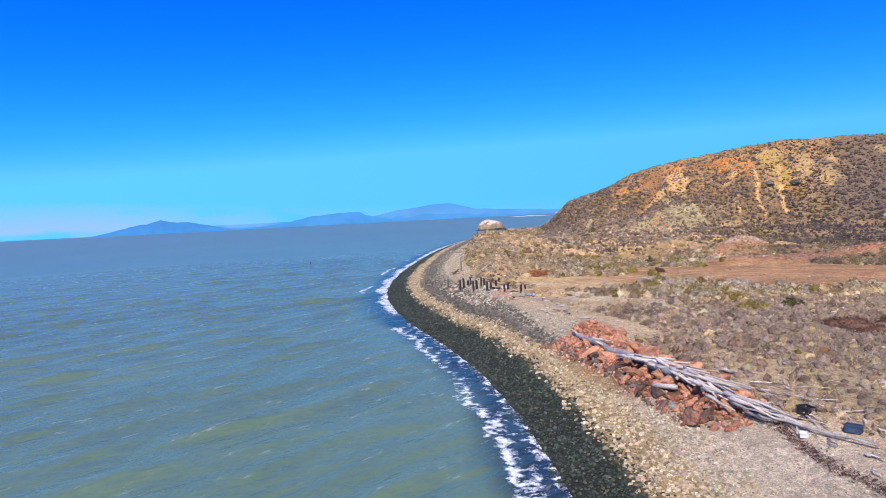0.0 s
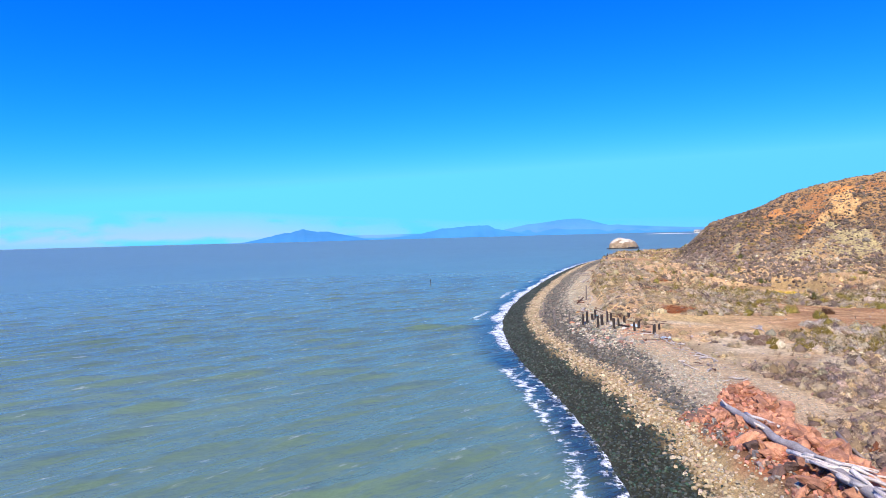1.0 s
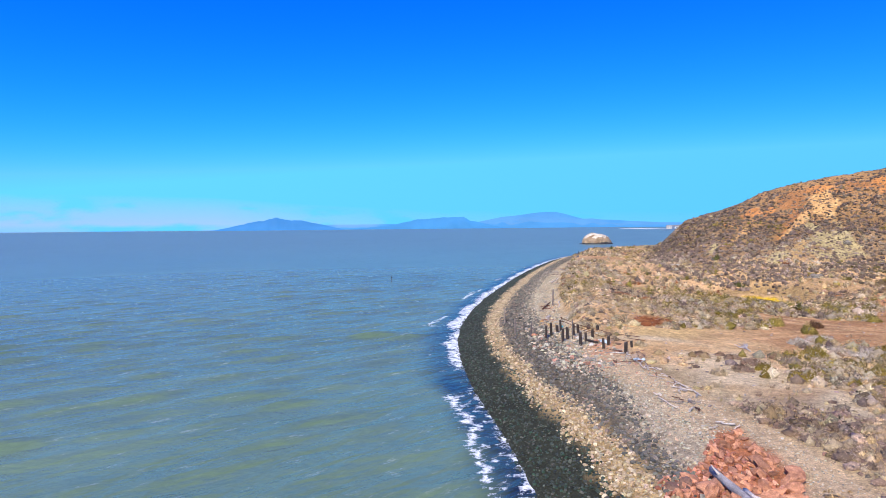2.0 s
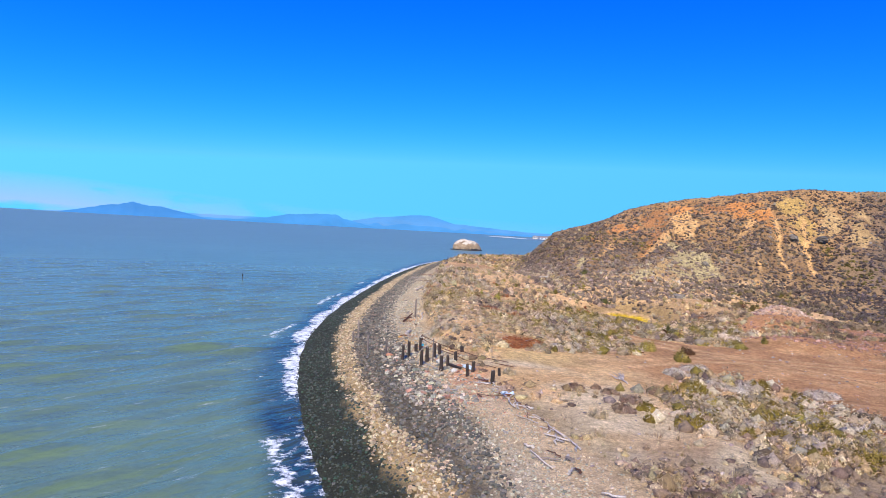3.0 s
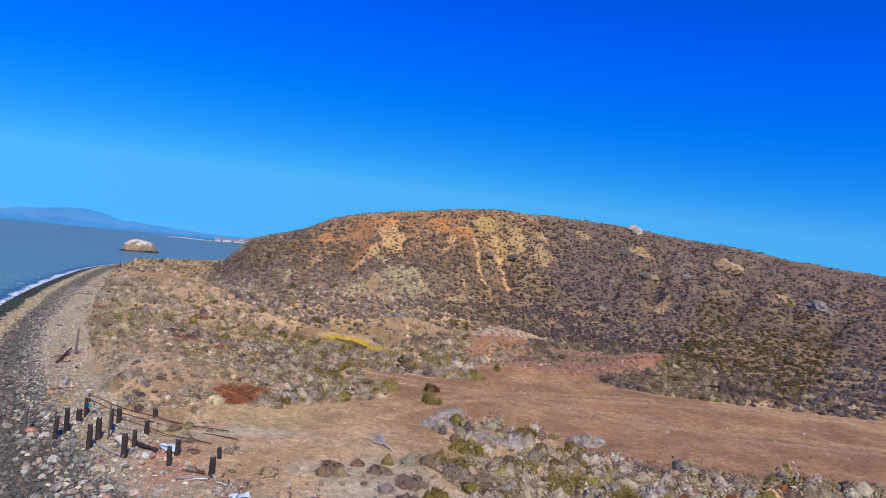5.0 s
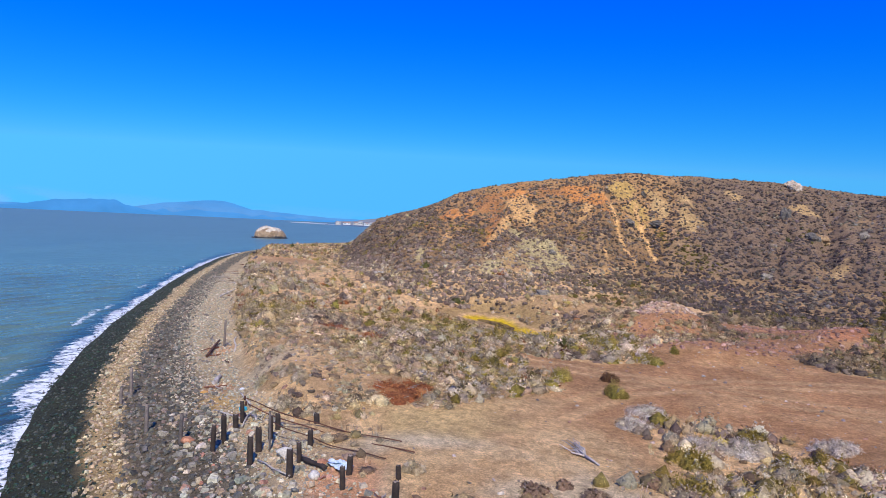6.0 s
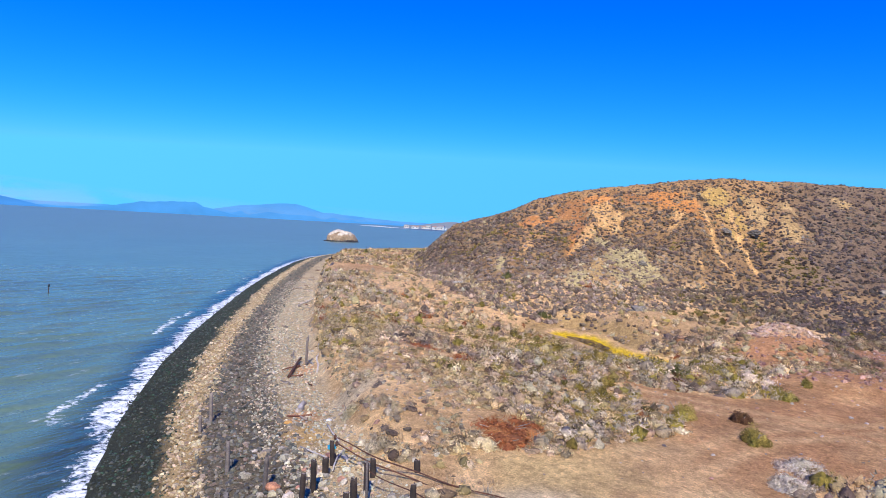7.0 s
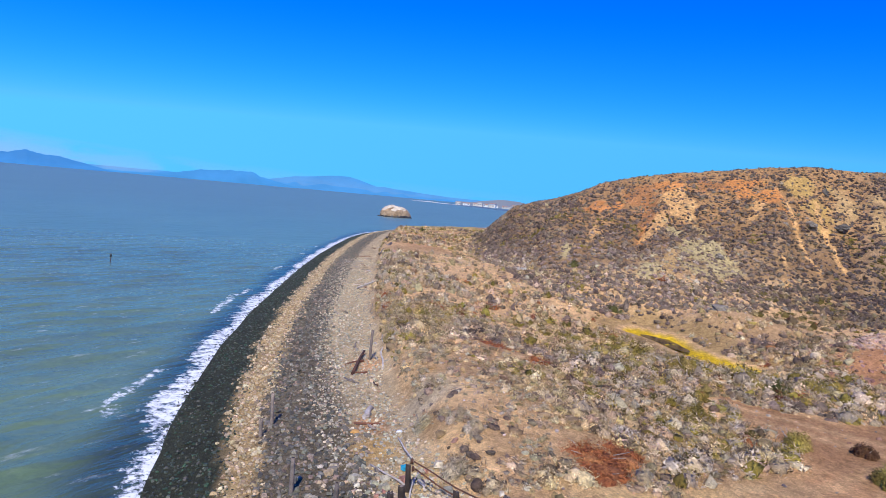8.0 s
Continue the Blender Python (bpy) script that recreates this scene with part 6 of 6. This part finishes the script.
DARK_GREEN = [(0.11, 0.11, 0.028), (0.14, 0.135, 0.038), (0.08, 0.082, 0.024)]
MAROON_LEAF = [(0.19, 0.085, 0.05), (0.25, 0.12, 0.07), (0.15, 0.07, 0.045), (0.28, 0.16, 0.10)]
MUSTARD_LEAF = [(0.28, 0.200, 0.036), (0.21, 0.15, 0.030), (0.35, 0.25, 0.052)]
BROWN_LEAF = [(0.30, 0.20, 0.13), (0.36, 0.25, 0.17), (0.24, 0.15, 0.10)]
SILVER_LEAF = [(0.60, 0.50, 0.39), (0.50, 0.41, 0.31), (0.68, 0.58, 0.46)]
for k, (x, y, w, h, tint, lab) in enumerate((
    (32.6, 138.0, 2.4, 1.6, DARK_GREEN, "dark green bush at the hill foot"),
    (29.8, 91.6, 2.0, 1.3, DARK_GREEN, "dense dark green bush beside the track"),
    (26.2, 96.9, 3.0, 1.7, OLIVE_LEAF, "broad olive-brown bush in the scrub"),
    (11.8, 79.2, 4.6, 0.75, RUST_LEAF, "low broad rust-red bush"),
    (11.4, 77.7, 2.6, 0.5, RUST_LEAF, "low rust-red bush beside a larger one"),
    (11.0, 95.6, 3.8, 0.5, RUST_LEAF, "low dark red patch of bush"),
    (13.2, 93.4, 3.2, 0.5, RUST_LEAF, "low dark red patch of bush"),
    (25.7, 78.6, 2.0, 1.2, OLIVE_LEAF, "rounded olive bush on the dirt track"),
    (27.7, 82.0, 1.6, 0.9, [(0.12, 0.06, 0.03), (0.16, 0.08, 0.035)], "rounded brown bush on the dirt track"),
    (24.4, 83.2, 2.6, 1.3, OLIVE_LEAF, "olive-brown bush at the track's edge"),
    (21.2, 87.0, 2.4, 1.1, OLIVE_LEAF, "olive bush at the track's edge"),
    (33.1, 92.7, 2.8, 1.3, OLIVE_LEAF, "yellow-green bush beside the track"),
    (36.0, 91.0, 2.0, 1.2, OLIVE_LEAF, "yellow-green bush beside the track"),
    (34.6, 86.9, 2.6, 1.2, OLIVE_LEAF, "yellow-green bush on the open dirt"),
    (38.6, 88.8, 1.4, 0.8, OLIVE_LEAF, "small yellow-green bush on the open dirt"),
    (4.9, 83.3, 1.9, 1.1, GREY_LEAF, "round grey leafless bush on the bank"),
    (5.7, 78.4, 2.7, 1.0, GREY_LEAF, "grey leafless bush above the piles"),
    (6.3, 81.8, 1.3, 0.7, GREY_LEAF, "small round grey bush on the bank"),
    (6.7, 80.7, 1.1, 0.6, GREY_LEAF, "small round grey bush on the bank"),
    (5.9, 82.7, 0.9, 0.5, GREY_LEAF, "small round grey bush on the bank"),
    (34.6, 123.4, 3.8, 1.5, MAUVE_LEAF, "tall bare grey thicket behind the pond"),
    (32.0, 122.8, 3.0, 1.4, DARK_GREEN, "dark thicket behind the pond"),
    (37.6, 121.6, 3.4, 1.2, MAUVE_LEAF, "bare grey thicket behind the pond"),
    (20.0, 105.5, 3.0, 0.9, OLIVE_LEAF, "low brown-olive bush in the scrub"),
    (14.5, 112.0, 3.2, 0.9, RUST_LEAF, "low brown-red bush in the scrub"),
    (19.7, 64.7, 2.3, 1.20, MUSTARD_LEAF, "round mustard-olive bush among grey scrub"),
    (17.3, 58.0, 1.9, 0.95, MUSTARD_LEAF, "round mustard-olive bush among grey scrub"),
    (18.2, 58.2, 1.5, 0.80, MUSTARD_LEAF, "round mustard-olive bush among grey scrub"),
    (28.0, 69.6, 2.2, 1.20, MUSTARD_LEAF, "round mustard-olive bush among grey scrub"),
    (26.5, 66.4, 1.7, 0.90, MUSTARD_LEAF, "round mustard-olive bush among grey scrub"),
    (24.8, 61.2, 2.9, 1.20, MUSTARD_LEAF, "round mustard-olive bush among grey scrub"),
    (21.4, 55.9, 2.0, 1.00, MUSTARD_LEAF, "round mustard-olive bush among grey scrub"),
    (22.1, 55.4, 1.3, 0.80, MUSTARD_LEAF, "round mustard-olive bush among grey scrub"),
    (26.0, 59.4, 2.5, 1.10, MUSTARD_LEAF, "round mustard-olive bush among grey scrub"),
    (28.4, 66.2, 1.9, 0.90, MUSTARD_LEAF, "round mustard-olive bush among grey scrub"),
    (24.1, 53.0, 2.1, 1.10, MUSTARD_LEAF, "round mustard-olive bush among grey scrub"),
    (20.0, 56.5, 1.3, 0.70, MUSTARD_LEAF, "round mustard-olive bush among grey scrub"),
    (15.7, 58.7, 0.9, 0.50, MUSTARD_LEAF, "round mustard-olive bush among grey scrub"),
    (16.5, 61.3, 1.4, 0.60, MUSTARD_LEAF, "round mustard-olive bush among grey scrub"),
    (22.2, 67.6, 2.4, 1.20, MUSTARD_LEAF, "round mustard-olive bush among grey scrub"),
    (26.0, 68.8, 3.0, 0.9, SILVER_LEAF, "silver-grey rounded dry bush in the scrub"),
    (21.3, 58.6, 2.8, 0.8, SILVER_LEAF, "silver-grey rounded dry bush in the scrub"),
    (27.8, 58.8, 3.2, 0.9, SILVER_LEAF, "silver-grey rounded dry bush in the scrub"),
    (23.0, 73.0, 2.4, 0.7, SILVER_LEAF, "silver-grey rounded dry bush in the scrub"),
    (31.0, 67.7, 3.0, 0.9, SILVER_LEAF, "silver-grey rounded dry bush in the scrub"),
    (24.5, 69.6, 2.6, 0.8, SILVER_LEAF, "silver-grey rounded dry bush in the scrub"),
    (25.3, 74.9, 2.6, 0.7, SILVER_LEAF, "silver-grey rounded dry bush in the scrub"),
    (15.4, 81.0, 2.6, 0.7, SILVER_LEAF, "silver-grey rounded dry bush in the scrub"),
    (16.8, 79.9, 2.8, 0.7, SILVER_LEAF, "silver-grey rounded dry bush in the scrub"),
    (14.0, 81.8, 2.2, 0.6, SILVER_LEAF, "silver-grey rounded dry bush in the scrub"),
    (13.5, 66.1, 1.3, 0.45, BROWN_LEAF, "low brown bush beside the dirt track"),
    (14.9, 66.4, 1.0, 0.40, BROWN_LEAF, "low brown bush beside the dirt track"),
    (15.5, 65.0, 1.4, 0.50, BROWN_LEAF, "low brown bush beside the dirt track"),
    (16.2, 63.0, 1.9, 0.60, BROWN_LEAF, "low brown bush beside the dirt track"),
    (15.0, 60.8, 1.6, 0.55, BROWN_LEAF, "low brown bush beside the dirt track"),
    (13.0, 59.1, 1.1, 0.6, GREY_LEAF, "small round grey bush alone on grey soil"),
    (9.6, 68.8, 1.0, 0.5, GREY_LEAF, "small round grey bush alone on grey soil"),
    (25.8, 47.4, 2.2, 1.2, DARK_GREEN, "green bush beside the track"),
    (23.0, 47.8, 2.8, 0.9, OLIVE_LEAF, "low olive bush beside the track"),
    (24.3, 38.2, 5.2, 0.7, MAROON_LEAF, "broad low red-brown bush"),
    (28.2, 39.0, 4.4, 0.7, MAROON_LEAF, "broad low red-brown bush"),
    (99.8, 110.6, 2.6, 2.0, DARK_GREEN, "dark round bush on the slope"),
    (115.4, 108.8, 2.8, 2.2, MAUVE_LEAF, "dark grey bush on the slope"),
    (138.0, 123.2, 2.4, 1.8, DARK_GREEN, "dark green bush high on the slope"),
    (103.5, 137.0, 2.0, 1.4, DARK_GREEN, "dark green bush beside a crag"),
    (120.5, 111.0, 2.6, 1.8, OLIVE_LEAF, "olive bush on the slope"),
    (22.5, 218, 2.6, 1.7, DARK_GREEN, "dark bush near the point"),
)):
    twigs = tint in (MAUVE_LEAF, GREY_LEAF, SILVER_LEAF)
    bush(x, y, w, h, tint, lab, 700 + k, 4, twigs, 0.085 if twigs else 0.075, 4400 if y < 95 else 1700)


# dead branches on the track
def dead_branches(x, y, seed, turn=0.0, long_=2.2):
    """A dead limb, forked into a sheaf of bare branches, lying on the ground."""
    r = random.Random(seed)
    base = tagged(base_at("dead_branch", x, y, ground_z(x, y) + 0.04, turn), "bleached forked dead branch lying on bare dirt", "branch")
    part("limb", tube(bmesh.new(), [(0, -0.9, 0.02), (0.03, -0.4, 0.06), (0, 0.1, 0.08)], [0.035, 0.05, 0.06], 7, 0.1, seed), DRIFTWOOD, base)
    for k in range(9):
        a = math.radians(90 + 46 * (r.random() - 0.5))
        ln = long_ * (0.45 + 0.55 * r.random())
        d = Vector((math.cos(a) * ln, math.sin(a) * ln, 0.02 + 0.4 * r.random() ** 2))
        part("branch", tube(bmesh.new(), bent(Vector((0, 0.05, 0.07)), d, 5, 0.3, seed + k), [0.045, 0.042, 0.038, 0.03, 0.022, 0.01], 6, 0.1, seed + k), DRIFTWOOD, base)


dead_branches(17.6, 68.9, 3, 4.0, 2.2)
dead_branches(14.0, 30.6, 9, 60.0, 1.3)


# ------------------------------------------------------------------ loose stones and dry weeds
def rubble():
    rng = np.random.default_rng(77)
    n = 9000
    a, q = rng.random(n) * 6.28, np.sqrt(rng.random(n))
    x, y = 52 + np.cos(a) * q * 16, 96 + np.sin(a) * q * 10
    cap = np.hypot((x - 47.5) / 4.2, (y - 101.5) / 3.0) < 0.9
    ok = cap | (rng.random(n) < 0.22)
    x, y, cap = x[ok], y[ok], cap[ok]
    tint = picked([(0.32, 0.18, 0.125), (0.40, 0.24, 0.175), (0.24, 0.13, 0.095)], 0.5, len(x), rng)
    tint[cap] = picked([(0.46, 0.31, 0.215), (0.38, 0.245, 0.17), (0.52, 0.37, 0.27)], 0.4, int(cap.sum()), rng)
    d = 0.10 + 0.40 * rng.random(len(x)) ** 3
    me = scatter_mesh("rubble", STONES, np.stack([x, y, land(x, y) + d * 0.1], 1), d, tint, rng)
    me.materials.append(COBBLE)
    tagged(new("rubble", me), "pinkish rubble heaped on the dug-out mound", "rubble", kind="stuff")
    n = 9000
    x, y = 2 + 66 * rng.random(n), 16 + 130 * rng.random(n) ** 1.2
    s = shore_dist(x, y)
    ok = (s > 10.5) & (line_distance(x, y, POND) > 2.3)
    x, y = x[ok], y[ok]
    road = line_distance(x, y, ROAD) < 4
    ok = ~road | (rng.random(len(x)) < 0.25)
    x, y = x[ok], y[ok]
    tint = picked([(0.40, 0.31, 0.25), (0.30, 0.22, 0.17), (0.50, 0.42, 0.36), (0.24, 0.2, 0.18), (0.40, 0.22, 0.15)], 0.5, len(x), rng)
    d = 0.05 + 0.22 * rng.random(len(x)) ** 4
    me = scatter_mesh("field_stones", STONES, np.stack([x, y, land(x, y) + d * 0.12], 1), d, tint, rng)
    me.materials.append(COBBLE)
    tagged(new("field_stones", me), "loose stones strewn over dry ground", "stones", kind="stuff")


def weeds():
    """Tufts of dry grass and dead stalks between the shrubs."""
    rng = np.random.default_rng(88)
    shapes = []
    for _ in range(6):
        n = 12
        a = rng.random(n) * 6.28
        lean = 0.25 + 0.5 * rng.random(n)
        foot = rng.normal(size=(n, 3)) * np.array([0.22, 0.22, 0])
        tip = foot + np.stack([np.cos(a) * lean, np.sin(a) * lean, 0.55 + 0.5 * rng.random(n)], 1)
        side = np.stack([-np.sin(a), np.cos(a), 0 * a], 1) * 0.05
        shapes.append((np.stack([foot - side, foot + side, tip], 1).reshape(-1, 3), np.arange(3 * n).reshape(-1, 3)))
    n = 23000
    x, y = 0 + 66 * rng.random(n), -20 + 284 * rng.random(n) ** 1.1
    b, r, u = hill(x, y)
    ok = ~bare_soil(x, y) & ((u < 0.05) | (b < 12)) & (fractal(x, y, 4, 121) > 0.34 + 0.2 * rng.random(n))
    x, y = x[ok], y[ok]
    tint = picked([(0.52, 0.40, 0.23), (0.46, 0.33, 0.19), (0.40, 0.27, 0.16), (0.38, 0.31, 0.14), (0.44, 0.36, 0.27)], 0.5, len(x), rng)
    grass = y > 195
    tint[grass] = picked([(0.40, 0.36, 0.12), (0.34, 0.31, 0.11)], 0.4, int(grass.sum()), rng)
    d = 0.16 + 0.30 * rng.random(len(x)) ** 2
    me = scatter_mesh("weeds", shapes, np.stack([x, y, land(x, y) - 0.02], 1), d, tint, rng, 0.05)
    me.materials.append(LEAF)
    tagged(new("dry_weeds", me), "straw-brown dry grass tufts between the shrubs", "grass", kind="stuff")


rubble()
weeds()


def wrack_line():
    """Dark red seaweed thrown up in a line along the gravel."""
    rng = np.random.default_rng(99)
    strip = np.array([(0, -0.07, 0), (0.45, -0.10, 0.06), (0.5, 0.08, 0.10), (1.0, 0.0, 0.0), (0.1, 0.09, 0.03)])
    faces = np.array([(0, 1, 4), (1, 2, 4), (1, 3, 2)])
    shapes = [(strip * np.array([1, 0.6 + rng.random(), 1]), faces) for _ in range(5)]
    n = 2000
    y = 24.6 - 12.5 * rng.random(n)
    x = np.interp(y, [12, 18, 19.8, 22.7, 24.4, 29], [11.2, 11.88, 12.13, 12.4, 12.6, 12.7]) + rng.normal(size=n) * 0.16 + (vnoise(y, 0 * y, 2.0, 131) - 0.5) * 0.9
    tint = picked([(0.11, 0.045, 0.035), (0.16, 0.07, 0.05), (0.07, 0.035, 0.03), (0.24, 0.15, 0.11)], 0.5, n, rng)
    me = scatter_mesh("wrack", shapes, np.stack([x, y, land(x, y) + 0.03], 1), 0.06 + 0.13 * rng.random(n), tint, rng, 0.2)
    me.materials.append(LEAF)
    tagged(new("seaweed_wrack", me), "dark red-brown dried seaweed along the tide line", "seaweed", kind="stuff")


wrack_line()
